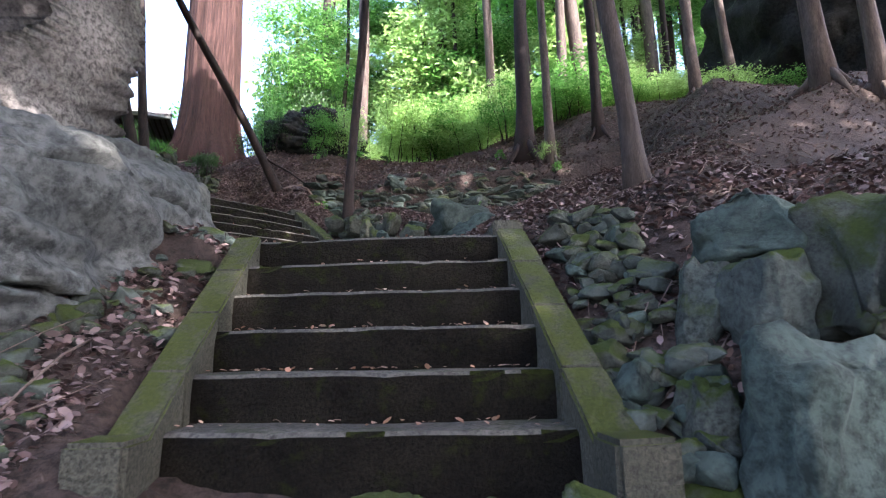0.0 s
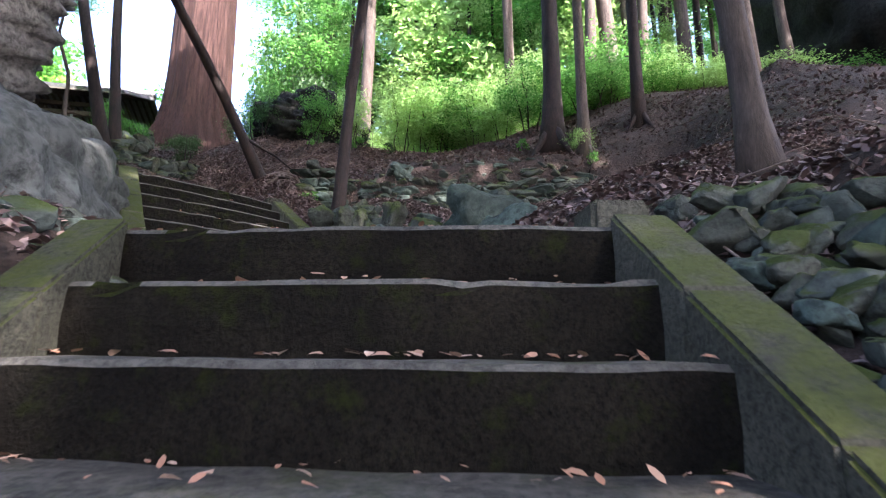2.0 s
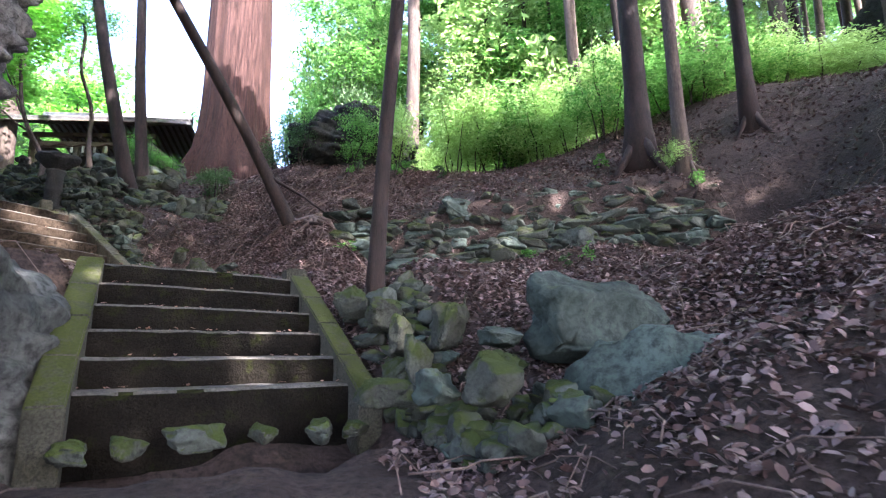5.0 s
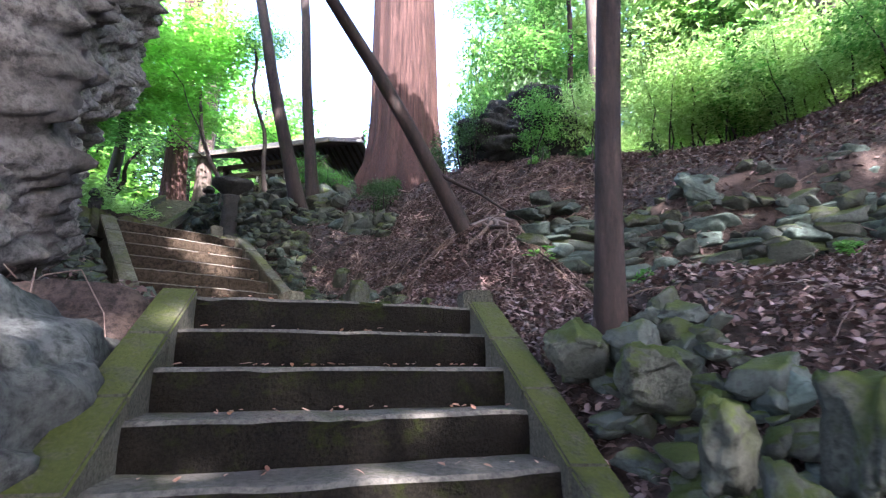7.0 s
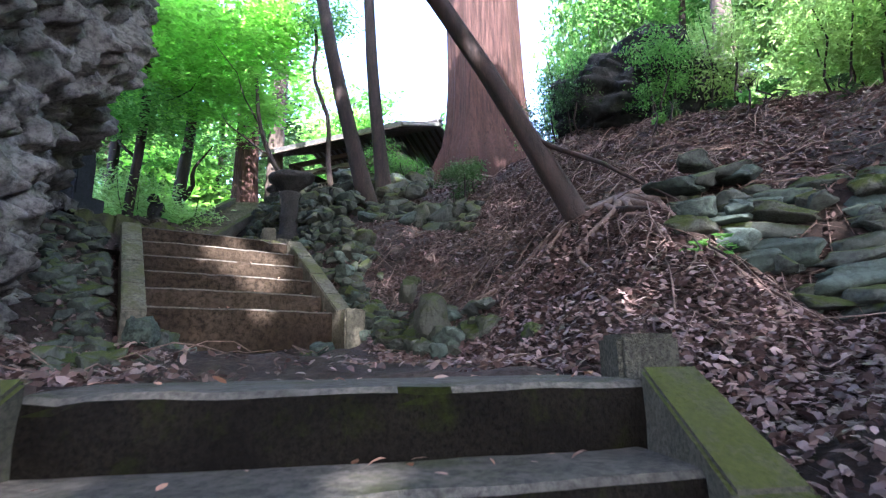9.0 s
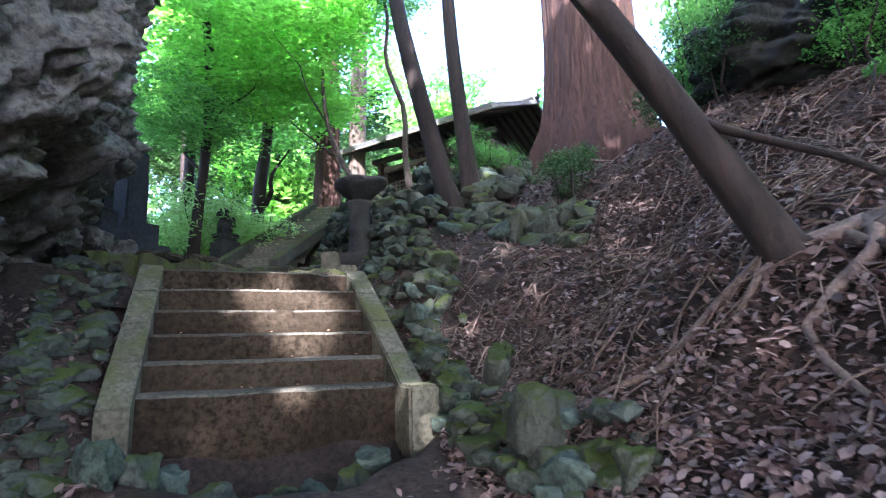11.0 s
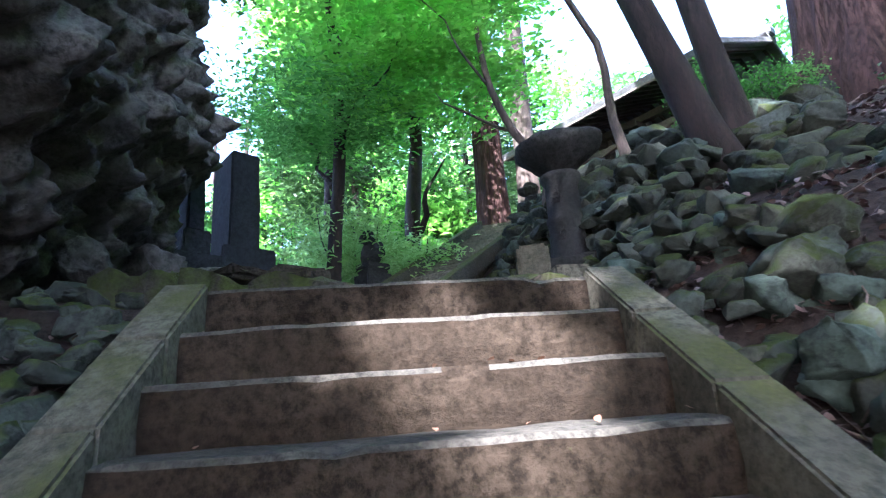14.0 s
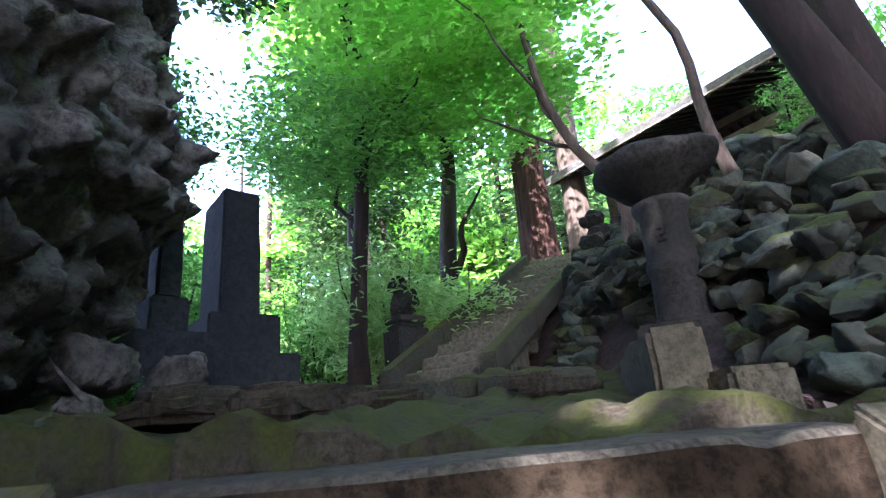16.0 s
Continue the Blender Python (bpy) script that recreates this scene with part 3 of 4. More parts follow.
rock(2.04, 2.35, 0.62, 0.22, 0.2, 0.27, "rubble", "upright grey rock in the stone bank", 100)
rock(1.81, 2.56, 0.62, 0.14, 0.15, 0.3, "rubble", "narrow upright rock leaning in the bank", 30, 14)
rock(2.48, 2.25, 0.74, 0.42, 0.36, 0.40, "moss_rock", "dark mossy boulder above the stone bank", 10)
rock(1.62, 2.1, 0.12, 0.17, 0.17, 0.24, "moss_rock", "small moss-covered rock by the kerb", 80)
rock(0.41, 1.60, -0.10, 0.22, 0.14, 0.09, "moss_rock", "flat mossy stone before the lowest step", 15)
rock(0.72, 1.60, -0.11, 0.13, 0.1, 0.08, "rubble", "small flat stone before the lowest step", 50)
rock(1.08, 1.70, -0.08, 0.13, 0.11, 0.09, "moss_rock", "rounded mossy stone before the lowest step", 95)
rock(0.98, 6.8, 1.9, 0.8, 0.4, 0.58, "slab", "broad pale slab leaning beside the path", -25, -24)
rock(0.52, 7.8, 2.4, 0.64, 0.4, 0.38, "slab", "large green boulder resting on the bank", 35, 6)
rock(-0.12, 6.68, 2.03, 0.22, 0.2, 0.2, "moss_rock", "round boulder covered in green moss", 10)
rock(-0.5, 6.75, 1.98, 0.15, 0.14, 0.13, "slab", "small pale rock at the foot of the bank", 70)
rock(-0.16, 7.3, 2.28, 0.2, 0.16, 0.09, "slab", "flat grey rock lying in the bank", 120)
rock(1.49, 4.7, 1.62, 0.14, 0.12, 0.11, "rubble", "grey-green rock above the top step", 20)
rock(1.85, 4.75, 1.70, 0.13, 0.13, 0.1, "moss_rock", "mossy rock above the top step", 75)
rock(1.62, 4.3, 1.42, 0.17, 0.15, 0.14, "rubble", "rounded grey rock beside the kerb", 130)
rock(-1.0, 11.95, 4.45, 0.42, 0.26, 0.26, "slab", "wedge-shaped grey-green rock in the dry wall", 25, 12)
rock(-1.6, 11.8, 3.98, 0.42, 0.14, 0.22, "slab", "flat pale slab set on edge in the wall", 10, 20)
rock(0.75, 11.75, 3.75, 0.5, 0.35, 0.36, "rubble", "broad mossy rock on the leafy slope", 45)
rock(-1.2, 8.15, 2.52, 0.22, 0.2, 0.2, "moss_rock", "moss-covered rock beside the thin trunk", 45)
rock(-5.38, 11.0, 3.76, 0.15, 0.14, 0.17, "moss_rock", "mossy green rock beside the landing", 15)
rock(-4.98, 10.85, 3.42, 0.16, 0.15, 0.25, "moss_rock", "tall mossy rock beside the landing", 65)
rock(-4.66, 10.72, 3.24, 0.15, 0.14, 0.13, "slab", "pale rounded rock beside the landing", 5)
rock(-4.28, 10.75, 3.26, 0.16, 0.12, 0.18, "moss_rock", "squared green rock beside the landing", 35)
rock(-3.75, 10.55, 3.2, 0.2, 0.16, 0.15, "moss_rock", "mossy rock at the edge of the leaf slope", 85)
rock(-6.96, 11.6, 4.18, 0.15, 0.13, 0.13, "slab", "pale grey rock beside the kerb", 110)
rock(-7.55, 12.3, 4.66, 0.27, 0.24, 0.25, "slab", "grey boulder beside the upper kerb", 10)
rock(-7.3, 11.97, 4.3, 0.2, 0.15, 0.17, "slab", "pale angular rock below the grey boulder", 40, 15)
rock(-9.48, 9.05, 5.02, 0.22, 0.2, 0.2, "cliff", "pale brown rock at the foot of the cliff", 10)
rock(-10.15, 9.35, 5.16, 0.28, 0.2, 0.2, "cliff", "brown rock with pale patches under the cliff", 50)
rock(-10.4, 9.72, 5.12, 0.2, 0.16, 0.17, "cliff", "rounded brown rock under the cliff", 80)
rock(-9.8, 9.45, 4.86, 0.2, 0.18, 0.2, "cliff", "dark rock below the stone slab", 130)
rock(-8.96, 9.6, 4.70, 0.14, 0.13, 0.17, "rubble", "squared stone block beside the kerb", 20)
rock(-0.53, 7.48, 2.36, 0.17, 0.16, 0.22, "moss_rock", "upright rock thick with moss in the bank", 25)
rock(-0.92, 7.55, 2.32, 0.13, 0.13, 0.2, "moss_rock", "narrow mossy rock standing in the bank", 70)
rock(-0.73, 7.35, 2.14, 0.15, 0.13, 0.22, "moss_rock", "dark wedge of rock between mossy stones", 110)
rock(-0.9, 7.05, 1.9, 0.22, 0.16, 0.12, "moss_rock", "low mossy stone by the second flight", 40)
rock(-1.62, 8.42, 2.66, 0.2, 0.18, 0.2, "moss_rock", "mossy rock below the slim dark trunk", 10)
rock(-1.35, 8.5, 2.66, 0.2, 0.17, 0.18, "rubble", "rough dark rock below the slim trunk", 60)
for k in range(6):
    rock(-2.38 + 0.25 * k + random.uniform(-0.04, 0.04), 6.05 + 0.24 * k + random.uniform(-0.05, 0.05), 1.67 + random.uniform(-0.02, 0.02), random.uniform(0.12, 0.19), random.uniform(0.1, 0.14), random.uniform(0.07, 0.1),
         ("rubble", "moss_rock")[k % 2], "low stone edging the path before the second flight", random.uniform(0, 180))
for k in range(9):
    rock(-6.5 + 0.06 * k + random.uniform(-0.12, 0.2), 9.0 + 0.18 * k, surface_z(-6.4 + 0.06 * k, 9.0 + 0.18 * k) + 0.1, random.uniform(0.12, 0.2), random.uniform(0.09, 0.15), random.uniform(0.1, 0.15),
         ("slab", "rubble")[k % 2], "flat stone lying before the third flight", random.uniform(0, 180))


def bank(name, a, b, width, count, sizes, label, seed, kinds=("rubble", "moss_rock", "slab"), lift=0.0, tall=0.0):
    """A bank of dry stones along a line, every stone a piece of it."""
    rng = random.Random(seed)
    a, b = Vector(a), Vector(b)
    across = Vector((-(b - a).y, (b - a).x)).normalized()
    mid = (a + b) / 2
    top = thing(name, (mid.x, mid.y, surface_z(mid.x, mid.y)), label, "stone bank", kind="structure")
    home = top.matrix_world.inverted()
    for k in range(count):
        u, w = rng.random(), rng.uniform(-0.5, 0.5)
        p = a.lerp(b, u) + across * w * width
        s = rng.uniform(*sizes) * (1.4 if rng.random() < 0.15 else 1.0)
        z = surface_z(p.x, p.y) + s * 0.15 + lift
        if tall:
            z += tall * rng.random() ** 1.3
        pick = COARSE if s < 0.075 else MID
        kind = kinds[rng.choice((0, 0, 0, 0, 1, 1, 1, 2)) % len(kinds)]
        ob = new("stone", pick[kind][rng.randrange(len(pick[kind]))])
        ob.parent = top
        ob.matrix_parent_inverse = home
        ob.matrix_basis = pose(p.x, p.y, z, rng.uniform(-25, 25), rng.uniform(-25, 25), rng.uniform(0, 360)) @ Matrix.Diagonal((s / 0.75, s * rng.uniform(0.7, 1.0) / 0.75, s * rng.uniform(0.45, 0.75) / 0.75, 1))
    return top


bank("stone_bank_1", (1.5, 1.9), (1.55, 4.0), 0.5, 150, (0.05, 0.11), "tumbled mossy stones along the lowest flight", 1, tall=0.12)
bank("stone_bank_2", (0.3, 6.5), (-1.55, 8.9), 0.65, 200, (0.06, 0.13), "dark mossy stones banked beside the second flight", 2, tall=0.12)
bank("stone_bank_3", (-3.2, 11.5), (2.6, 12.0), 0.5, 90, (0.06, 0.15), "stones tumbled at the foot of the dry wall", 3, tall=0.05)
bank("stone_bank_4", (-4.4, 10.75), (-6.7, 11.4), 0.42, 150, (0.05, 0.12), "mossy stones edging the landing below the slope", 4, tall=0.16)
bank("stone_bank_5", (-6.6, 11.5), (-9.0, 12.7), 0.7, 130, (0.05, 0.14), "grey-green stones piled beside the third flight", 5, tall=0.14)
bank("stone_bank_6", (-8.6, 12.95), (-11.1, 13.35), 0.8, 300, (0.06, 0.15), "rough retaining wall of grey-green stones", 6, tall=0.4)
bank("stone_bank_7", (-5.2, 8.3), (-9.4, 9.35), 0.5, 200, (0.04, 0.11), "broken stones fallen at the foot of the cliff", 7, ("rubble", "rubble"))
bank("stone_bank_8", (-8.4, 13.4), (-6.4, 13.7), 1.0, 90, (0.08, 0.2), "stones scattered below the great cedar", 8, tall=0.1)
bank("stone_bank_9", (-1.4, 1.7), (-1.15, 3.8), 0.6, 90, (0.04, 0.1), "small stones and rubble beside the left kerb", 9)
bank("stone_bank_10", (-10.3, 14.1), (-8.6, 15.0), 1.3, 160, (0.1, 0.22), "stones of the terrace bank below the hall", 10, tall=0.3)
bank("stone_bank_11", (-10.75, 12.4), (-12.8, 14.9), 0.35, 150, (0.06, 0.14), "mossy stones beside the long stair", 11, tall=0.2)


def dry_wall(name, x0, x1, rows, label, seed):
    """A low wall of flat stones laid in uneven courses against the step in the slope."""
    rng = random.Random(seed)
    mid = (x0 + x1) / 2
    top = thing(name, (mid, float(wall_line(mid)), surface_z(mid, float(wall_line(mid)) - 0.45)), label, "stone wall", kind="structure")
    home = top.matrix_world.inverted()
    for k in range(rows):
        x = x0 + rng.uniform(0, 0.2)
        while x < x1:
            s = rng.uniform(0.11, 0.26) * (1.5 if rng.random() < 0.12 else 1.0)
            y = float(wall_line(x)) - 0.42 + 0.075 * k
            z = surface_z(x, float(wall_line(x)) - 0.5) + 0.07 + 0.125 * k
            if z < surface_z(x, float(wall_line(x)) + 0.2) + 0.16 and rng.random() < 0.92:
                kind = rng.choice(("rubble", "rubble", "slab", "slab", "moss_rock"))
                ob = new("stone", MID[kind][rng.randrange(6)])
                ob.parent = top
                ob.matrix_parent_inverse = home
                ob.matrix_basis = pose(x, y + rng.uniform(-0.07, 0.07), z + rng.uniform(-0.03, 0.03), rng.uniform(-14, 14), rng.uniform(-12, 12), rng.uniform(-25, 25)) @ Matrix.Diagonal((s / 0.75, rng.uniform(0.14, 0.22) / 0.75, rng.uniform(0.06, 0.115) / 0.75, 1))
            x += s * rng.uniform(1.2, 1.7)
    return top


dry_wall("dry_stone_wall", -3.0, 3.0, 9, "low dry-stone wall of grey-green schist across the leafy slope", 33)


# ---- plateau before the upper stair ----
def slab_stone(x, y, z, lx, ly, lz, turn, material, label, name, seed, rough=0.02):
    bm = bmesh.new()
    box(bm, (0, 0, 0), (lx, ly, lz), 0.02)
    bmesh.ops.subdivide_edges(bm, edges=list(bm.edges), cuts=3, use_grid_fill=True)
    roughen(bm, rough, 3, seed)
    me = bpy.data.meshes.new(name)
    bm.to_mesh(me)
    bm.free()
    me.materials.append(material)
    ob = new(name, me)
    ob.matrix_world = pose(x, y, z, 0, 0, turn)
    return tagged(ob, label, "stone")


def mossy_plateau():
    xs, ys = np.arange(-12.6, -8.0, 0.045), np.arange(9.2, 12.9, 0.045)
    gx, gy = np.meshgrid(xs, ys, indexing="ij")
    z = 4.655 + 0.115 * np.maximum(0, -(gx + 8.3)) + 0.06 * (np.abs(gy - 11.0))
    step = np.clip((-gx - 10.9 + 0.3 * (gy - 11.3)) / 0.06, 0, 1) * 0.04
    z = z + step
    flat = np.stack([gx.ravel(), gy.ravel()], 1)
    n = np.array([0.07 * noise.fractal((a * 1.8, b * 1.8, 4), 1, 2, 4) + 0.06 * abs(noise.noise((a * 2.6, b * 5, 2))) + 0.02 * noise.noise((a * 9, b * 9, 1)) for a, b in flat]).reshape(z.shape)
    lip = (gx - (-8.38)) * 0.961 + (gy - 9.729) * -0.277
    z = np.where(lip > -0.30, z - 0.5, z + n * 1.35 - 0.02)
    i = np.arange(z.size).reshape(z.shape)
    f = np.stack([i[:-1, :-1], i[1:, :-1], i[1:, 1:], i[:-1, 1:]], -1).reshape(-1, 4)
    v = np.stack([gx, gy, z], -1).reshape(-1, 3)
    tagged(mesh_object("mossy_ground", v, f, M["plateau"], True), "uneven earth covered in low green moss", "ground", kind="structure")


mossy_plateau()
slab_stone(-9.05, 11.85, 4.86, 1.15, 0.2, 0.3, 148, M["kerb_c"], "long mossy stone kerb on the plateau", "stone_kerb", 3)
slab_stone(-9.57, 12.6, 5.04, 0.52, 0.46, 0.32, 40, M["lantern"], "dark square stone block under a carved pillar", "plinth", 5, 0.012)
for k in range(9):
    slab_stone(-11.15 + 0.137 * k + random.uniform(-0.05, 0.05), 10.7 + 0.163 * k, 4.99 - 0.006 * k, random.uniform(0.25, 0.4), random.uniform(0.18, 0.3), 0.13, random.uniform(60, 130), M["moss_rock"],
               "dark mossy edging stone across the plateau", "edging_stone", k, 0.05)
for k in range(18):
    px, py = random.uniform(-10.6, -8.9), random.uniform(9.8, 11.9)
    slab_stone(px, py, 4.69 + 0.125 * -(px + 8.3) + 0.06 * abs(py - 11), random.uniform(0.3, 0.7), random.uniform(0.15, 0.3), 0.08, random.uniform(0, 180), M["plateau"],
               "flat mossy stone half sunk in the earth", "paving_stone", 20 + k, 0.04)


def lathe(profile, sides=20, squash=1.0):
    verts, faces = [], []
    for r, z in profile:
        for k in range(sides):
            a = math.tau * k / sides
            verts.append((r * math.cos(a), r * math.sin(a) * squash, z))
    for i in range(len(profile) - 1):
        for k in range(sides):
            a, b = i * sides + k, i * sides + (k + 1) % sides
            faces.append((a, b, b + sides, a + sides))
    faces.append(tuple(range(sides))[::-1])
    faces.append(tuple((len(profile) - 1) * sides + k for k in range(sides)))
    return verts, faces


def pillar():
    top = thing("stone_pillar", (-9.57, 12.6, 5.20), "dark round stone pillar carrying a rough hollowed rock", "pillar", turn=35)
    v, f = lathe([(0.17, 0), (0.165, 0.02), (0.15, 0.30), (0.165, 0.33), (0.165, 0.37), (0.15, 0.40), (0.145, 0.68), (0.18, 0.74), (0.18, 0.78)])
    shaft = mesh_object("shaft", v, f, M["lantern"], True)
    shaft.parent = top
    bm = bmesh.new()
    bmesh.ops.create_icosphere(bm, subdivisions=4, radius=1.0)
    for vert in bm.verts:
        p = vert.co.copy()
        flare = 0.62 + 0.38 * max(-1, min(1, p.z * 1.6))
        vert.co = Vector((p.x * 0.50 * flare, p.y * 0.42 * flare, p.z * 0.24 + 0.94 - (0.05 if p.z > 0.75 else 0)))
        vert.co += p * 0.05 * fbm(p, 1.6, 4, 4.0)
    for face in bm.faces:
        face.smooth = True
    part("bowl_rock", bm, M["lantern"], top, "rough dark rock hollowed on top")
    for k, z in enumerate((0.16, 0.20, 0.24, 0.50, 0.54, 0.58)):
        bm = bmesh.new()
        box(bm, (0, -0.156, z), (0.07 - 0.02 * (k % 2), 0.012, 0.014), 0)
        box(bm, (0.015 * (-1) ** k, -0.156, z + 0.018), (0.012, 0.012, 0.03), 0)
        part("carved_mark", bm, M["dark_void"], top)


pillar()


def monument(x, y, z, turn, h, w, d, label, tiers):
    top = thing("stone_monument", (x, y, z), label, "monument", turn=turn)
    base = 0.0
    for k, (tw, td, th) in enumerate(tiers):
        bm = bmesh.new()
        box(bm, (0, 0, base + th / 2), (tw, td, th), 0.015)
        roughen(bm, 0.01, 4, k)
        part("base_block", bm, M["monument"], top)
        base += th
    bm = bmesh.new()
    box(bm, (0, 0, base + h / 2), (w, d, h), 0.02)
    for v in bm.verts:
        if v.co.z > base + h * 0.6:
            v.co.x *= 0.96
            v.co.y *= 0.97
            v.co.z += 0.04 * (v.co.x / w)
    bmesh.ops.subdivide_edges(bm, edges=list(bm.edges), cuts=3, use_grid_fill=True)
    roughen(bm, 0.015, 3, 7)
    part("stele", bm, M["monument"], top, "dark upright inscribed stone")


monument(-11.62, 9.98, 5.12, 20, 1.05, 0.50, 0.32, "tall dark stone monument on stepped blocks", ((1.0, 0.75, 0.25), (0.75, 0.55, 0.32)))
monument(-10.95, 9.58, 4.95, 25, 0.85, 0.2, 0.16, "narrow dark upright memorial stone", ((0.6, 0.5, 0.5), (0.3, 0.25, 0.25)))


def guardian(x, y, z, turn, label):
    top = thing("pedestal", (x, y, z), "stepped grey stone pedestal by the long stair", "pedestal", turn=turn)
    for w, h0, h1 in ((0.42, -0.15, 0.30), (0.34, 0.30, 0.36), (0.38, 0.36, 0.44)):
        bm = bmesh.new()
        box(bm, (0, 0, (h0 + h1) / 2), (w, w * 0.8, h1 - h0), 0.015)
        roughen(bm, 0.008, 5, w)
        part("block", bm, M["lantern"], top)
    bm = bmesh.new()
    for cx, cz, rx, rz in ((0.0, 0.60, 0.15, 0.17), (0.10, 0.56, 0.09, 0.13), (0.05, 0.80, 0.12, 0.12), (0.15, 0.78, 0.07, 0.06), (-0.14, 0.66, 0.06, 0.14), (0.15, 0.50, 0.05, 0.07)):
        made = bmesh.ops.create_icosphere(bm, subdivisions=3, radius=1.0)["verts"]
        bmesh.ops.transform(bm, matrix=Matrix.Translation((cx, 0, cz)) @ Matrix.Diagonal((rx, rx * 0.8, rz, 1)), verts=made)
    roughen(bm, 0.03, 9, x)
    me = bpy.data.meshes.new("statue")
    bm.to_mesh(me)
    bm.free()
    me.materials.append(M["lantern"])
    st = new("statue", me)
    st.matrix_world = pose(x, y, z, 0, 0, turn)
    tagged(st, label, "statue")


guardian(-12.93, 11.83, 5.55, -70, "small weathered stone guardian animal on a pedestal")
guardian(-11.67, 13.76, 5.98, -110, "small dark stone guardian animal on a pedestal")


# ---- the hall ----
def hall():
    top = thing("shrine_hall", (-13.25, 18.1, 6.85), "weathered wooden hall with a broad grey roof", "building", turn=14)
    top.scale = (0.82, 0.9, 0.8)

    def piece(name, centre, size, mat, bevel=0.01, turn=None, label="", parent=None):
        bm = bmesh.new()
        box(bm, centre, size, bevel, turn)
        return part(name, bm, M[mat], parent or top, label)

    piece("floor_base", (0, 0, 0.1), (4.2, 3.6, 0.3), "wood")
    piece("wall", (0, 1.7, 1.2), (4.0, 0.1, 2.2), "wood")
    piece("wall", (-1.95, 0, 1.2), (0.1, 3.4, 2.2), "wood")
    piece("wall", (1.95, 0, 1.2), (0.1, 3.4, 2.2), "wood")
    piece("wall", (-1.2, -1.35, 0.55), (1.4, 0.08, 0.7), "wood_pale")
    piece("wall", (1.2, -1.35, 0.9), (1.5, 0.08, 1.5), "wood")
    # dark panel across the doorway, painting in the unlit room behind
    piece("doorway_shade", (0.0, -1.2, 0.95), (0.95, 0.06, 1.5), "dark_void")
    for x in (-1.95, -0.5, 0.5, 1.95):
        piece("post", (x, -1.45, 1.2), (0.14, 0.14, 2.3), "wood_pale")
        piece("bracket", (x, -1.62, 2.2), (0.12, 0.5, 0.14), "wood")
    piece("beam", (0, -1.45, 2.05), (4.3, 0.16, 0.2), "wood_pale")
    piece("beam", (0, -1.60, 2.36), (4.6, 0.14, 0.16), "wood")
    lattice = piece("lattice", (-1.2, -1.40, 1.25), (1.4, 0.03, 0.06), "wood_pale")
    for k in range(9):
        piece("lattice_bar", (-1.8 + 0.15 * k, -1.41, 1.25), (0.03, 0.02, 0.75), "wood_pale", 0, parent=lattice)
    for k in range(6):
        piece("lattice_bar", (-1.2, -1.43, 0.95 + 0.13 * k), (1.35, 0.02, 0.03), "wood_pale", 0, parent=lattice)
    for k in range(4):
        piece("paper_streamer", (-0.6 + 0.4 * k, -1.58, 1.82), (0.09, 0.01, 0.26), "paper", 0)
    rope_v, rope_f = tube([(-1.6 + 0.2 * k, -1.57, 1.97 - 0.05 * math.sin(k * 1.57)) for k in range(15)], [0.03] * 15, 6)
    r = mesh_object("rope", rope_v, rope_f, M["twig"], True)
    r.parent = top
    for sign in (-1, 1):
        piece("roof", (0, 1.15 * -sign * -1, 3.2), (5.6, 3.1, 0.14), "roof", 0.02, Matrix.Rotation(radians(-24 * sign), 4, "X"), "broad grey weathered roof slope")
        for k in range(22):
            c = Vector((-2.65 + 0.25 * k, 1.15 * sign, 3.09))
            piece("rafter", c, (0.07, 3.0, 0.08), "wood", 0, Matrix.Rotation(radians(-24 * sign), 4, "X"))
    piece("ridge", (0, 0, 3.92), (5.7, 0.3, 0.22), "roof", 0.03)
    piece("eave_board", (0, -2.52, 2.56), (5.6, 0.05, 0.16), "wood_pale")


hall()


# ---- trees and undergrowth ----
def cloud(seed, count, size, clumps=40, flat=0.6, shell=0.55, slim=0.5, droop=0.0):
    """Leaf centres, normals and sizes in clumps within a ball of radius one."""
    rng = np.random.default_rng(seed)
    d = rng.normal(size=(clumps, 3))
    d /= np.linalg.norm(d, axis=1, keepdims=True)
    hub = d * (shell + (1 - shell) * rng.random((clumps, 1)) ** 0.5) * rng.uniform(0.7, 1.0, (clumps, 1))
    which = rng.integers(0, clumps, count)
    spread = rng.normal(size=(count, 3)) * np.array([0.17, 0.17, 0.17 * flat])
    c = hub[which] + spread
    n = rng.normal(size=(count, 3)) * 0.55 + np.array([0, 0, 1.0])
    n[:, 2] -= droop * rng.random(count)
    return c, n, size * rng.uniform(0.6, 1.3, count)


def crown_mesh(name, seed, count, size, material, **kw):
    slim = kw.pop("slim", 0.5)
    c, n, s = cloud(seed, count, size, **kw)
    v, f = leaves(c, n, s, np.random.default_rng(seed + 1), 0.25, slim)
    me = bpy.data.meshes.new(name)
    me.from_pydata(v.tolist(), [], f.tolist())
    me.materials.append(material)
    return me


CROWN = {
    "maple": [crown_mesh("crown", 10 + k, 3900, 0.075, M["maple"], clumps=60, flat=0.22, shell=0.25, slim=0.75) for k in range(3)],
    "green": [crown_mesh("crown", 20 + k, 3300, 0.085, M["green"], clumps=55, flat=0.6, shell=0.35) for k in range(3)],
    "bamboo": [crown_mesh("crown", 30 + k, 3000, 0.115, M["bamboo"], clumps=60, flat=0.7, shell=0.2, slim=0.28, droop=0.8) for k in range(3)],
    "dark_leaf": [crown_mesh("crown", 50 + k, 2800, 0.10, M["dark_leaf"], clumps=50, flat=0.6, shell=0.35) for k in range(3)],
}
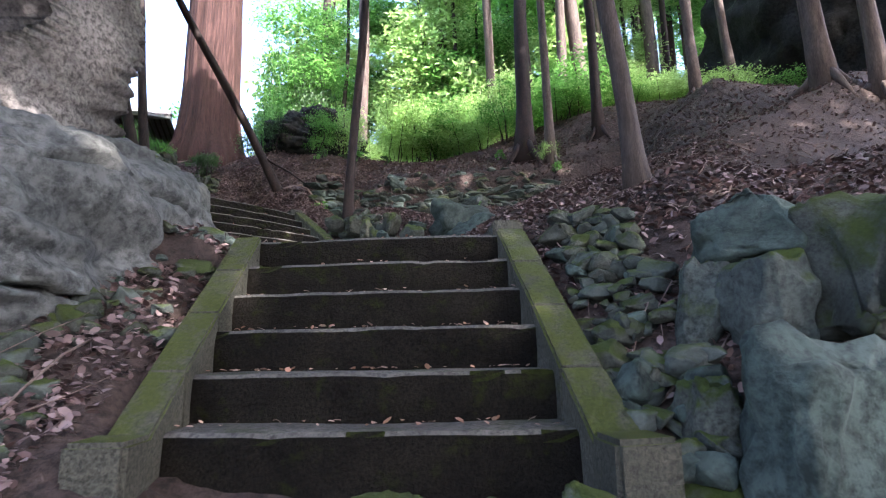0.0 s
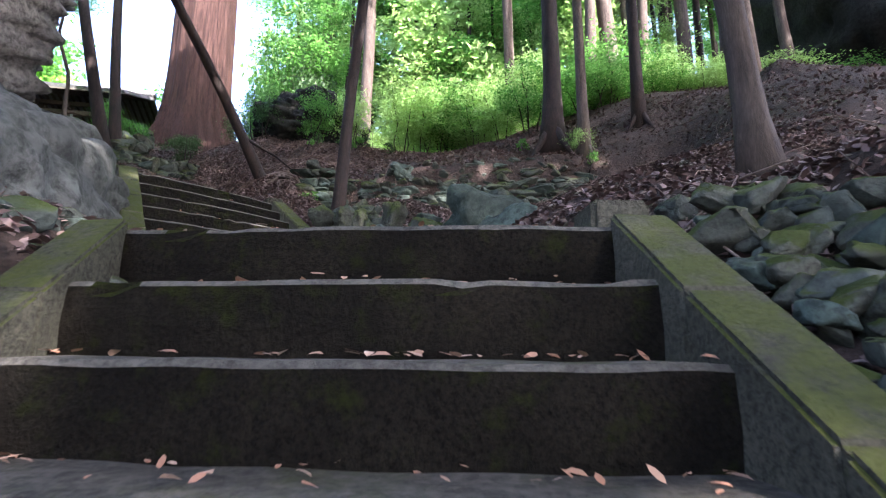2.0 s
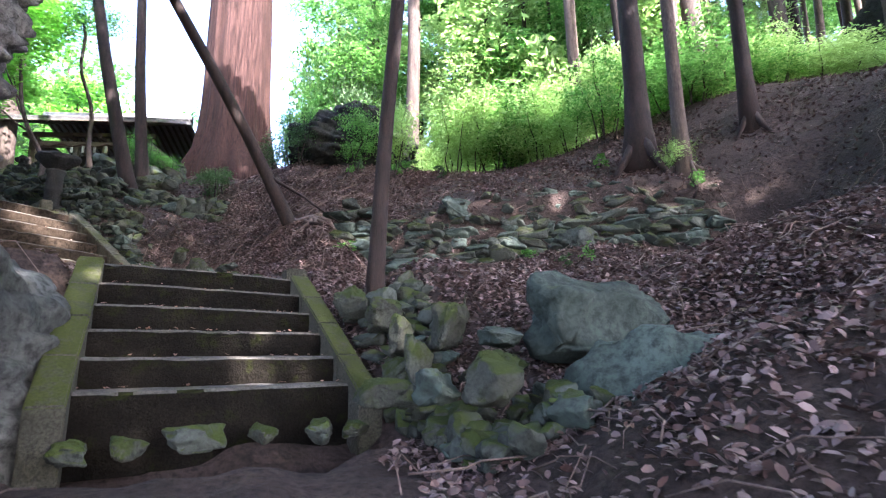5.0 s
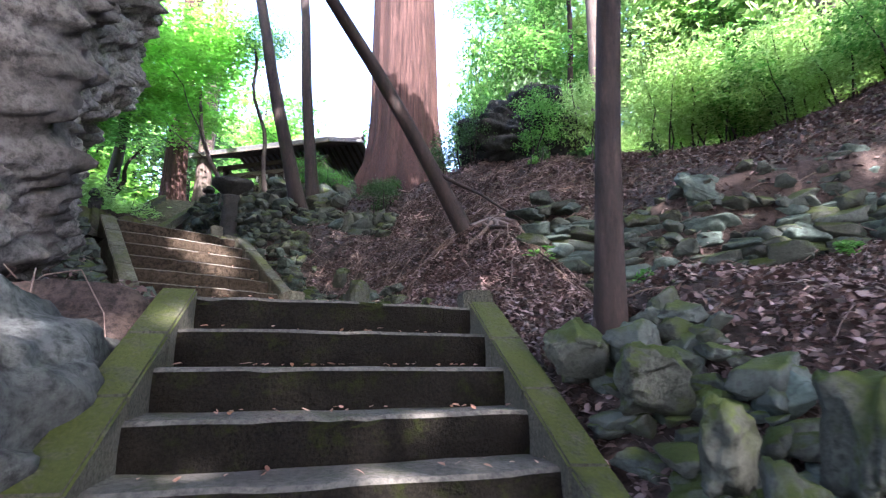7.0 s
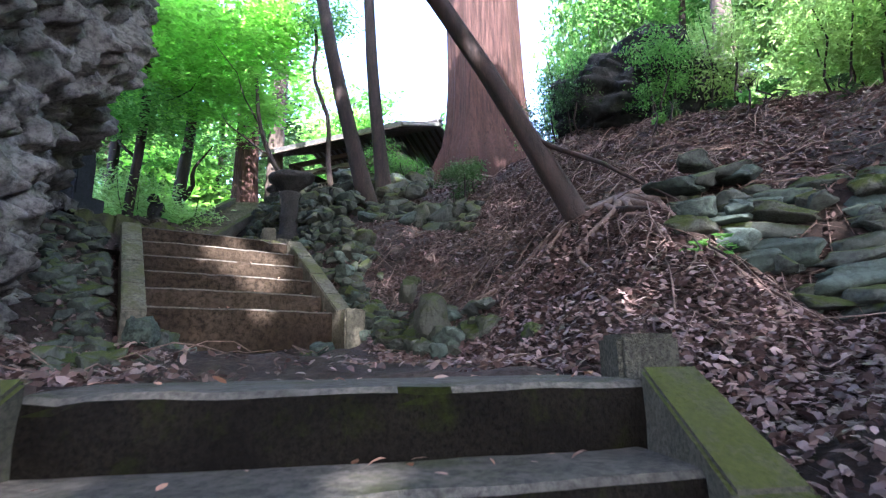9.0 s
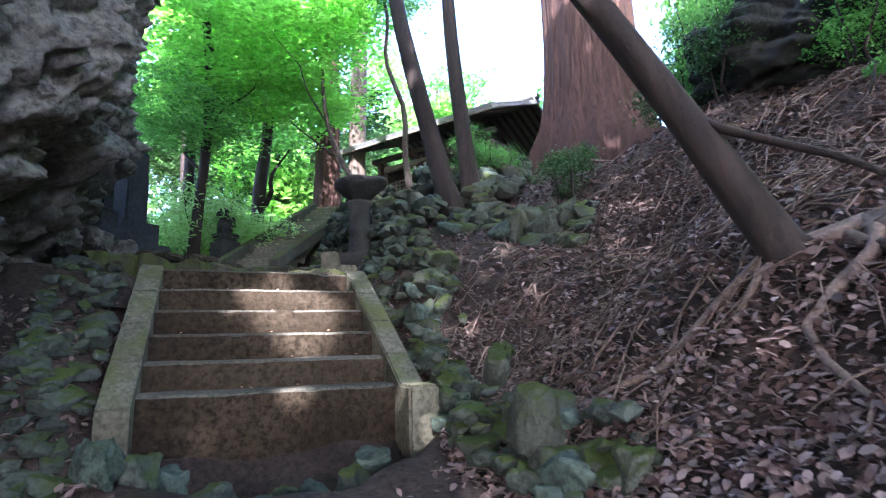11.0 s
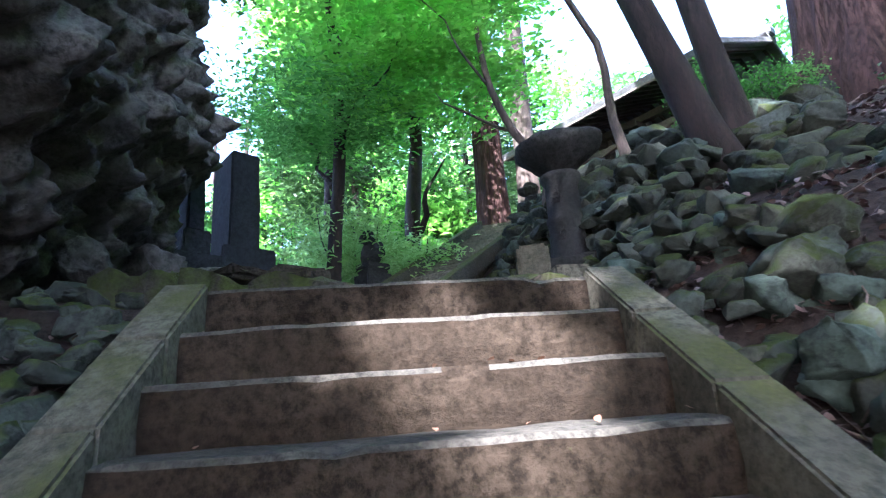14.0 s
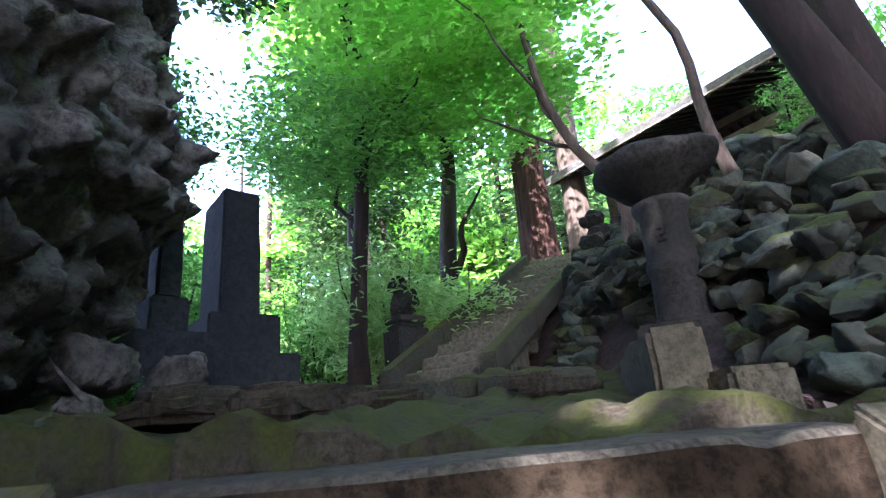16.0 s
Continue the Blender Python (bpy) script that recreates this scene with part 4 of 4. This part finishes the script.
for key in ("maple", "green", "bamboo", "dark_leaf"):
    CROWN["far_" + key] = [crown_mesh("crown", 70 + k + len(key), 1400, 0.15, M[key], clumps=45, flat=0.6, shell=0.3) for k in range(3)]
    CROWN["sprig_" + key] = [crown_mesh("crown", 80 + k + len(key), 130, 0.42, M[key], clumps=9, flat=0.7, shell=0.3) for k in range(3)]
COUNT = [0]
PIVOT = Vector((-7.0, 10.1, 4.7))


def closer(p, k=0.82):
    return tuple(PIVOT + (Vector(p) - PIVOT) * k)



def crown(parent, kind, at, radii, name="crown"):
    COUNT[0] += 1
    ob = new(name, CROWN[kind][COUNT[0] % 3])
    ob.parent = parent
    ob.matrix_parent_inverse = parent.matrix_world.inverted()
    ob.matrix_basis = pose(*at, 0, 0, 47 * COUNT[0]) @ Matrix.Diagonal((*radii, 1))
    return ob


def tree(base, tip, r0, r1, bark, label, crowns=(), sag=0.1, sides=12, name="tree", flare=1.35, limbs=(), seed=None, sink=0.25, group="", wob=0.18, roots=False):
    seed = seed if seed is not None else base[0] * 3.1 + base[1]
    top = thing(name, base, label, "tree", group)
    home = Vector(base)
    pts = bend((0, 0, -sink), Vector(tip) - home, 12, sag, seed)
    rad = [r0 + (r1 - r0) * i / 11 for i in range(12)]
    rad[0] *= flare * 1.1
    rad[1] *= 1 + (flare - 1) * 0.35
    v, f = tube(pts, rad, sides, wob, seed)
    t = mesh_object("trunk", v, f, bark, True)
    t.parent = top
    if roots:
        for k in range(4):
            a = seed + k * 1.57 + 0.4 * math.sin(k * 3 + seed)
            ex, ey = math.cos(a) * r0 * 3.6, math.sin(a) * r0 * 3.6
            low = min(0.05, surface_z(base[0] + ex, base[1] + ey) - base[2])
            v, f = tube([(ex * 0.15, ey * 0.15, r0 * 1.6), (ex * 0.45, ey * 0.45, max(low * 0.5, -0.1) + r0 * 0.5), (ex, ey, low - r0 * 0.4)], [r0 * 0.55, r0 * 0.38, r0 * 0.15], 7, 0.2, seed + k)
            b = mesh_object("root", v, f, bark, True)
            b.parent = top
    for end, u, r in limbs:
        i = min(10, int(u * 11))
        v, f = tube(bend(pts[i], Vector(end) - home, 8, 0.18, seed + u * 9), [r * (1 - 0.8 * k / 7) for k in range(8)], 7)
        b = mesh_object("limb", v, f, bark, True)
        b.parent = top
    for kind, at, radii in crowns:
        crown(top, kind, at, radii)
    return top


bk, pale = M["bark"], M["bark_pale"]
# beside the walk
tree((-1.55, 8.85, 2.75), (-1.0, 8.7, 10.5), 0.078, 0.066, bk, "slim dark straight trunk standing beside the second flight", sag=0.06, roots=True)
tree((-3.5, 11.65, 4.35), (-7.75, 10.1, 12.2), 0.105, 0.07, bk, "dark trunk leaning far over the leafy slope", sag=0.08, sink=0.75,
     limbs=(((-3.05, 11.35, 4.15), 0.18, 0.05), ((-3.2, 11.95, 4.4), 0.18, 0.05), ((-2.85, 11.45, 4.15), 0.2, 0.03)))
tree((-8.6, 13.7, 5.5), (-11.0, 12.6, 15.5), 0.16, 0.08, bk, "grey-brown trunk leaning beside its twin", sag=0.22, roots=True,
     crowns=(("green", (-10.6, 13.2, 15.2), (2.0, 2.0, 1.2)),))
tree((-8.85, 14.3, 5.65), (-10.2, 14.3, 15.8), 0.15, 0.08, bk, "grey-brown trunk rising beside its twin", sag=0.15, roots=True)
tree((2.6, 5.95, 2.45), (2.05, 6.2, 8.2), 0.115, 0.09, M["bark_grey"], "smooth brown trunk on the leaf-covered slope", sag=0.1, flare=1.6)
tree((2.0, 13.2, 5.55), (2.2, 14.2, 15.0), 0.21, 0.15, bk, "dark rough trunk rooted above the dry-stone wall", sag=0.08, roots=True, flare=1.6)


def cedar(base, r, height, label, seed, lean=(0, 0)):
    """A great cedar with a fluted, flaring trunk."""
    top = thing("cedar_tree", base, label, "tree")
    sides, rings = 150, 26
    verts, faces = [], []
    for i in range(rings):
        u = i / (rings - 1)
        z = -1.8 + (height + 1.8) * u
        rad = r * (0.72 + 0.42 * math.exp(-max(z + 0.4, 0) / 0.9)) * (1 - 0.25 * u)
        for k in range(sides):
            a = math.tau * k / sides
            ridge = 0.09 * noise.noise((math.cos(a) * 3 + seed, math.sin(a) * 3, z * 0.08)) + 0.06 * noise.noise((math.cos(a) * 11, math.sin(a) * 11 + seed, z * 0.15)) + 0.035 * noise.noise((math.cos(a) * 27, math.sin(a) * 27 + seed, z * 0.3))
            root = 0.25 * max(0, noise.noise((math.cos(a) * 2 + seed, math.sin(a) * 2, 5))) * math.exp(-max(z + 0.3, 0) / 0.5)
            q = rad * (1 + ridge + root)
            verts.append((q * math.cos(a) + lean[0] * z, q * math.sin(a) + lean[1] * z, z))
    for i in range(rings - 1):
        for k in range(sides):
            a, b = i * sides + k, i * sides + (k + 1) % sides
            faces.append((a, b, b + sides, a + sides))
    t = mesh_object("trunk", verts, faces, M["cedar"], True)
    t.parent = top
    for k in range(5):
        a = seed + k * 1.3
        crown(top, "dark_leaf", (base[0] + 1.6 * math.cos(a), base[1] + 1.6 * math.sin(a), base[2] + height * (0.8 + 0.08 * k)), (2.0, 2.0, 1.3))
    return top


cedar((-9.5, 18.8, 8.0), 1.5, 18, "massive reddish cedar trunk with fibrous bark", 1.0, (-0.01, 0))
cedar((-15.3, 15.2, 7.0), 0.44, 14, "reddish cedar trunk at the top of the long stair", 4.0)
tree((-14.75, 15.75, 7.0), (-14.9, 15.9, 17.5), 0.24, 0.17, pale, "pale grey trunk beside the smaller cedar", sag=0.1)
tree(closer((-14.05, 11.5, 5.3)), closer((-13.75, 11.4, 14.5)), 0.10, 0.06, bk, "slim brown trunk with spreading leafy limbs", sag=0.2,
     crowns=(("maple", closer((-14.2, 11.6, 10.4)), (1.7, 1.7, 1.3)), ("green", closer((-13.9, 11.4, 8.6)), (1.3, 1.3, 0.7)), ("maple", closer((-14.6, 12.5, 12.2)), (2.0, 2.0, 1.4)), ("green", closer((-15.3, 11.2, 9.6)), (1.2, 1.2, 1.0))),
     limbs=((closer((-15.4, 11.2, 9.2)), 0.35, 0.035), (closer((-12.7, 12.3, 9.6)), 0.42, 0.03), (closer((-15.2, 12.4, 11.5)), 0.6, 0.03)))
tree(closer((-11.2, 13.7, 6.3)), closer((-11.9, 13.3, 9.6)), 0.06, 0.03, pale, "pale sapling arching below the hall", sag=0.25,
     crowns=(("maple", closer((-13.0, 13.3, 9.3)), (1.5, 1.2, 0.8)), ("maple", closer((-12.6, 12.6, 10.6)), (1.7, 1.4, 0.9)), ("maple", closer((-12.4, 13.8, 11.6)), (1.6, 1.4, 0.9))),
     limbs=((closer((-12.9, 13.0, 8.9)), 0.5, 0.025), (closer((-13.2, 13.8, 10.2)), 0.6, 0.025), (closer((-12.2, 12.2, 10.4)), 0.7, 0.02)))
tree(closer((-10.6, 14.7, 6.9)), closer((-11.4, 14.6, 11.5)), 0.055, 0.03, pale, "thin pale sapling before the hall", sag=0.2, crowns=(("green", closer((-11.2, 14.7, 11.8)), (0.9, 0.9, 0.6)),))
tree(closer((-16.8, 12.0, 5.6)), closer((-16.5, 12.2, 15.0)), 0.12, 0.08, bk, "brown trunk beyond the long stair", sag=0.15, crowns=(("maple", closer((-16.4, 12.8, 11.5)), (2.2, 2.2, 2.0)), ("green", closer((-16.8, 12.0, 14.5)), (2.2, 2.2, 1.8))))
tree(closer((-17.0, 14.0, 6.6)), closer((-17.2, 14.2, 13.0)), 0.16, 0.1, bk, "forked dark trunk behind the guardian figure", sag=0.15, crowns=(("green", closer((-17.4, 14.2, 12.0)), (2.3, 2.3, 2.0)),), limbs=((closer((-16.6, 14.8, 9.6)), 0.25, 0.08),))
tree(closer((-13.9, 9.2, 5.3)), closer((-13.6, 9.0, 12.5)), 0.09, 0.05, bk, "slim trunk behind the monument", sag=0.25, crowns=(("green", closer((-13.8, 8.8, 8.6)), (0.9, 0.9, 0.9)), ("dark_leaf", closer((-13.7, 9.4, 12.0)), (1.5, 1.5, 1.0))))

# woods on the slope
rng = random.Random(11)
NEAR = (((2.58, 12.63), 0.11, "reddish"), ((3.95, 13.35), 0.13, "dark"), ((6.6, 13.55), 0.13, "brown"), ((8.35, 15.0), 0.13, "brown"), ((7.4, 9.8), 0.2, "reddish"), ((8.05, 9.35), 0.14, "grey"))
for (x, y), r, tone in NEAR:
    z = surface_z(x, y)
    tree((x, y, z), (x - 0.06 * z * 0.6 + rng.uniform(-0.3, 0.3), y + 0.2, z + 13), r, r * 0.7, pale if tone != "dark" else bk, tone + " straight trunk on the wooded slope", sag=0.1, roots=True, sides=9, group="trees on the slope")
for k in range(64):
    x, y = (rng.uniform(3, 20), rng.uniform(16, 30)) if k >= 40 else (rng.uniform(-7, 26), rng.uniform(18, 40))
    z = surface_z(x, y)
    r = rng.uniform(0.14, 0.3)
    h = rng.uniform(14, 20)
    tree((x, y, z), (x + rng.uniform(-0.8, 0.6), y, z + h), r, r * 0.55, pale if rng.random() < 0.75 else bk, "tall straight forest trunk among undergrowth", sag=0.1, sides=8, group="forest trunks",
         crowns=[("far_green" if rng.random() < 0.75 else "far_bamboo", (x + rng.uniform(-1, 1), y + rng.uniform(-1, 1), z + h * rng.uniform(0.55, 1.0)), (rng.uniform(2, 3.2),) * 2 + (rng.uniform(1.2, 2.0),)) for _ in range(1 + (k % 3 == 0))])


def bush(x, y, kind, r, h, label, z=None, name="bush", group="undergrowth"):
    z = surface_z(x, y) if z is None else z
    top = thing(name, (x, y, z), label, "bush", group)
    for k in range(4 if r > 0.4 else 2):
        a = k * 1.3 + x
        v, f = (tube(bend((0.15 * math.cos(a), 0.15 * math.sin(a), -0.15), (0.6 * r * math.cos(a), 0.6 * r * math.sin(a), h * 1.2), 5, 0.1, x + k), [0.02, 0.017, 0.014, 0.01, 0.006], 5))
        s = mesh_object("stem", v, f, M["bark"], True)
        s.parent = top
    crown(top, kind, (x, y, z + h * 0.75), (r, r, h * 0.7), "foliage")
    return top


for k in range(60):
    u = k / 59
    x = -6.5 + 17 * u + rng.uniform(-0.8, 0.8)
    y = rng.uniform(15.0, 19.0) if x > -2 else rng.uniform(18.0, 21.0)
    bush(x, y, "bamboo" if rng.random() < 0.75 else "green", rng.uniform(0.8, 1.4), rng.uniform(0.9, 1.9) * (0.6 if x > 5 else 1.0), "bright green leafy undergrowth on the slope")
for k in range(40):
    x, y = rng.uniform(-9, 24), rng.uniform(20, 30)
    bush(x, y, "far_bamboo" if rng.random() < 0.6 else "far_green", rng.uniform(1.6, 2.6), rng.uniform(2.5, 6) * (0.45 if x > 5 else 1.0), "tall pale green thicket in the wood")
for k in range(26):
    x, y = rng.uniform(-20, -13.2), rng.uniform(7.0, 12.6)
    bush(x, y, "bamboo" if rng.random() < 0.6 else "green", rng.uniform(0.8, 1.4), rng.uniform(0.9, 1.9), "bright green shrub beyond the plateau")
for k in range(30):
    x, y = rng.uniform(-42, -21), rng.uniform(5, 34)
    z = surface_z(x, y)
    h = rng.uniform(9, 15)
    tree((x, y, z), (x + rng.uniform(-0.6, 0.6), y, z + h), 0.16, 0.08, bk if rng.random() < 0.6 else pale, "forest tree in bright leaf beyond the plateau", sag=0.15, sides=7, group="trees beyond the plateau",
         crowns=[(rng.choice(("far_green", "far_dark_leaf", "far_maple", "far_bamboo")), (x + rng.uniform(-1.2, 1.2), y + rng.uniform(-1.2, 1.2), z + h * rng.uniform(0.25, 0.85)), (rng.uniform(1.8, 3.0),) * 2 + (rng.uniform(1.4, 2.4),)) for _ in range(3)])
# leafy trees closing the view behind the cedar and the crag
for k in range(20):
    x, y = -8.0 + 0.85 * k + rng.uniform(-0.5, 0.5), rng.uniform(21, 27)
    z = surface_z(x, y)
    tree((x, y, z), (x + rng.uniform(-0.5, 0.5), y, z + 11), 0.12, 0.06, bk, "slender leafy tree in the green wood", sag=0.2, sides=7, group="leafy trees in the wood",
         crowns=[(rng.choice(("green", "far_green", "far_bamboo", "bamboo")), (x + rng.uniform(-0.9, 0.9), y + rng.uniform(-0.8, 0.8), z + 2.2 + 2.6 * j + rng.uniform(-0.5, 0.5)), (rng.uniform(1.3, 2.1),) * 2 + (rng.uniform(1.1, 1.7),)) for j in range(4)])
# low greenery around the cedar and the hall
for x, y, kind, r, h in ((-7.2, 14.4, "dark_leaf", 0.5, 0.6), (-9.0, 15.0, "green", 0.45, 0.6), (-10.2, 15.6, "green", 0.5, 0.8), (-9.3, 14.8, "dark_leaf", 0.4, 0.6), (-5.9, 18.6, "green", 0.9, 1.8),
                         (-6.6, 16.6, "dark_leaf", 0.7, 1.2), (-5.2, 19.6, "green", 1.2, 2.6), (-11.0, 20.8, "maple", 1.6, 3.4), (-7.0, 21.5, "green", 1.6, 4.2), (-10.5, 9.5, "green", 0.25, 0.3), (-7.4, 21.0, "green", 1.5, 5.0), (-6.2, 20.4, "dark_leaf", 1.2, 4.2), (-3.9, 15.0, "green", 0.6, 1.1), (-3.2, 15.6, "bamboo", 0.7, 1.3), (-5.3, 15.2, "dark_leaf", 0.55, 0.9), (-5.9, 15.9, "green", 0.6, 1.4)):
    bush(x, y, kind, r, h, "leafy green shrub among the stones")
for k in range(26):
    x, y = rng.uniform(-9.5, 3.0), rng.uniform(9.5, 14.5)
    if (x < -3 and y < 11.9) or y < 9.9 or abs((y - 11.3) + 0.42 * (x + 4)) < 0.4:
        continue
    bush(x, y, "sprig_dark_leaf" if rng.random() < 0.5 else "sprig_green", rng.uniform(0.10, 0.24), rng.uniform(0.12, 0.3), "small green seedling on the leaf-covered slope", name="seedling", group="seedlings")
bush(2.5, 12.7, "bamboo", 0.35, 0.4, "bright green fern at the foot of the dark trunk")


# ---- unseen tree crowns added to block the sun, gapped where patches should fall ----
def shade_canopy():
    r = np.random.default_rng(5)
    n = 46000
    px, py, t = r.uniform(-13.0, 11, n), r.uniform(-5, 20.5, n), r.uniform(12.5, 19, n)
    keep = (py < 16.6) | (px < -5.5)
    # holes along the sun's rays place light patches on steps and boulder
    for gx, gy, gr in ((-7.85, 10.65, 0.45), (-7.4, 10.75, 0.32), (-3.0, 4.3, 0.35), (-2.5, 5.2, 0.25)):
        keep &= np.hypot(px - gx, py - gy) > gr
    gz = ground_grid(px, py) + 0.1
    c = np.stack([px, py, gz], 1) + np.array(SUN_FROM)[None] * t[:, None]
    c, px, py = c[keep], px[keep], py[keep]
    nrm = r.normal(size=c.shape) * 0.6 + np.array(SUN_FROM)
    homes = np.array([(6.0, -5.0), (10.5, -4.5), (2.0, -8.0), (9.5, 1.5), (-4.0, -5.5)])
    hubs = np.array([(c[:, :2] - h)[..., :].mean(0) * 0 + h for h in homes])
    owner = np.argmin(np.hypot(c[:, None, 0] - hubs[None, :, 0], c[:, None, 1] - hubs[None, :, 1]), 1)
    for k, (hx, hy) in enumerate(homes):
        z = ground_z(hx, hy)
        mine = c[owner == k]
        if not len(mine):
            continue
        mid = mine.mean(0)
        tr = tree((hx, hy, z), tuple(mid), 0.35, 0.12, pale, "unseen tree added to shade the steps with its crown", sag=0.4, sides=10, limbs=tuple((tuple(mine[j * 97 % len(mine)]), 0.6, 0.09) for j in range(6)))
        ob = leaf_object("crown", mine, nrm[owner == k], r.uniform(0.35, 0.6, len(mine)), M["dark_leaf"], 60 + k, 0.2, 0.7)
        ob.parent = tr
        ob.matrix_parent_inverse = tr.matrix_world.inverted()


shade_canopy()


# ---- fallen leaves and twigs ----
def off_steps(x, y):
    for ax, ay, bx, by in ((0.3, 1.7, 0.0, 3.9), (-1.9, 6.8, -3.1, 8.4), (-6.5, 10.05, -8.5, 10.7)):
        dx, dy = bx - ax, by - ay
        u = max(0.0, min(1.0, ((x - ax) * dx + (y - ay) * dy) / (dx * dx + dy * dy)))
        if math.hypot(x - ax - u * dx, y - ay - u * dy) < 1.08:
            return False
    return True


def litter():
    r = np.random.default_rng(8)
    spots = []
    for lo, hi, n in (((-0.5, -1.0), (4.5, 9.0), 17000), ((-8.5, 8.0), (3.0, 15.5), 26000), ((-10.0, 13.0), (9.0, 18.0), 9000), ((2.0, 1.0), (10.0, 14.0), 14000), ((-2.2, 0.3), (-0.9, 4.2), 5000), ((-2.8, 7.6), (3.5, 11.6), 13000), ((-6.6, 10.5), (-2.0, 14.6), 14000), ((0.6, 3.5), (4.0, 8.0), 7000), ((-4.6, 9.6), (-1.6, 11.4), 7000), ((-0.8, 6.5), (2.5, 9.5), 7000), ((-6.5, 7.4), (-3.0, 9.5), 2500)):
        p = np.stack([r.uniform(lo[0], hi[0], n), r.uniform(lo[1], hi[1], n)], 1)
        spots.append(p)
    p = np.concatenate(spots)
    keep = np.array([off_steps(a, b) and noise.noise((a * 1.4, b * 1.4, 2)) > -0.45 - r.random() * 0.3 for a, b in p])
    # the trodden landings stay nearly bare
    for gx, gy, gr in ((-4.6, 9.3, 1.0), (-5.6, 9.8, 0.9), (-0.7, 4.9, 0.6), (-1.3, 5.9, 0.6)):
        keep &= (np.hypot(p[:, 0] - gx, p[:, 1] - gy) > gr) | (r.random(len(p)) < 0.12)
    p = p[keep]
    z = np.array([surface_z(a, b) for a, b in p]) + r.uniform(0.004, 0.05, len(p))
    n = r.normal(size=(len(p), 3)) * 0.45 + np.array([0, 0, 1.0])
    ob = leaf_object("leaf_litter", np.column_stack([p, z]), n, r.uniform(0.035, 0.08, len(p)), M["litter"], 9, 0.25, 0.5, True)
    tagged(ob, "brown and purplish dry leaves covering the slope", "leaf litter", kind="stuff")
    pieces = []
    rr = random.Random(4)
    for k in range(1500):
        if rr.random() < 0.55:
            x, y = rr.uniform(-7.0, -2.0), rr.uniform(11.2, 15.0)
        else:
            x, y = rr.uniform(-6.5, 5.5), rr.uniform(1.5, 14.5)
        if not off_steps(x, y):
            continue
        a, ln = rr.uniform(0, math.tau), rr.uniform(0.2, 0.9) * (1.8 if rr.random() < 0.08 else 1)
        x2, y2 = x + ln * math.cos(a), y + ln * math.sin(a)
        if not off_steps(x2, y2) or not off_steps((x + x2) / 2, (y + y2) / 2):
            continue
        w = rr.uniform(0.003, 0.008)
        pts = [(q.x, q.y, surface_z(q.x, q.y) + 0.03 + 0.10 * rr.random() * math.sin(math.pi * j / 4)) for j, q in enumerate(bend((x, y, 0), (x2, y2, 0), 5, 0.12, k))]
        pieces.append(tube(pts, [w, w * 0.95, w * 0.85, w * 0.7, w * 0.4], 5))
    v, f = join(pieces)
    tagged(mesh_object("fallen_twigs", v, f, M["twig"], True), "dry pale twigs strewn over the leaf slope", "twigs", kind="stuff")
    # roots of the leaning trunk and the cedar
    roots = []
    for k in range(26):
        bx, by = ((-3.5, 11.6), (-9.2, 17.2), (-8.9, 14.0))[k % 3]
        a, ln = rr.uniform(-3.0, 0.2), rr.uniform(0.6, 1.8)
        pts = [(q.x, q.y, surface_z(q.x, q.y) + 0.03) for q in bend((bx, by, 0), (bx + ln * math.cos(a), by + ln * math.sin(a), 0), 8, 0.2, k * 3.3)]
        roots.append(tube(pts, [0.05 * (1 - 0.85 * j / 7) for j in range(8)], 6))
    v, f = join(roots)
    tagged(mesh_object("roots", v, f, M["twig"], True), "pale exposed roots crossing the slope", "roots", kind="stuff")


litter()


def step_leaves(name, lip_a, lip_b, count, seed, label):
    """Dry leaves lying on the treads of one flight."""
    rr = random.Random(seed)
    (fl, fr), (ll, lr) = lip_a, lip_b
    c, n, s = [], [], []
    for k in range(count):
        st, u = rr.randrange(6), rr.random()
        t = st / 5
        l = Vector(fl).lerp(Vector(ll), t)
        q = l.lerp(Vector(fr).lerp(Vector(lr), t), u)
        run = (Vector(ll) - Vector(fl)).xy.to_3d() / 5
        q += run * (rr.random() ** 0.6 * 0.92)
        c.append((q.x, q.y, q.z + 0.018))
        n.append((rr.gauss(0, 0.25), rr.gauss(0, 0.25), 1))
        s.append(rr.uniform(0.022, 0.055))
    tagged(leaf_object(name, c, n, s, M["step_leaf"], seed, 0.2, 0.5, True), label, "fallen leaves", kind="stuff")


step_leaves("step_litter", ((-0.63, 2.105, 0.115), (1.125, 2.105, 0.115)), ((-0.875, 3.6, 1.28), (0.875, 3.6, 1.28)), 240, 1, "small orange and brown leaves on the lowest steps")
step_leaves("step_litter", ((-2.62, 6.34, 1.955), (-1.33, 7.58, 1.955)), ((-3.588, 7.538, 2.985), (-2.484, 8.882, 2.985)), 110, 2, "a few brown leaves on the second flight")
step_leaves("step_litter", ((-7.03, 9.28, 3.60), (-6.41, 10.94, 3.60)), ((-8.38, 9.729, 4.645), (-7.90, 11.393, 4.645)), 28, 3, "a few brown leaves on the third flight")
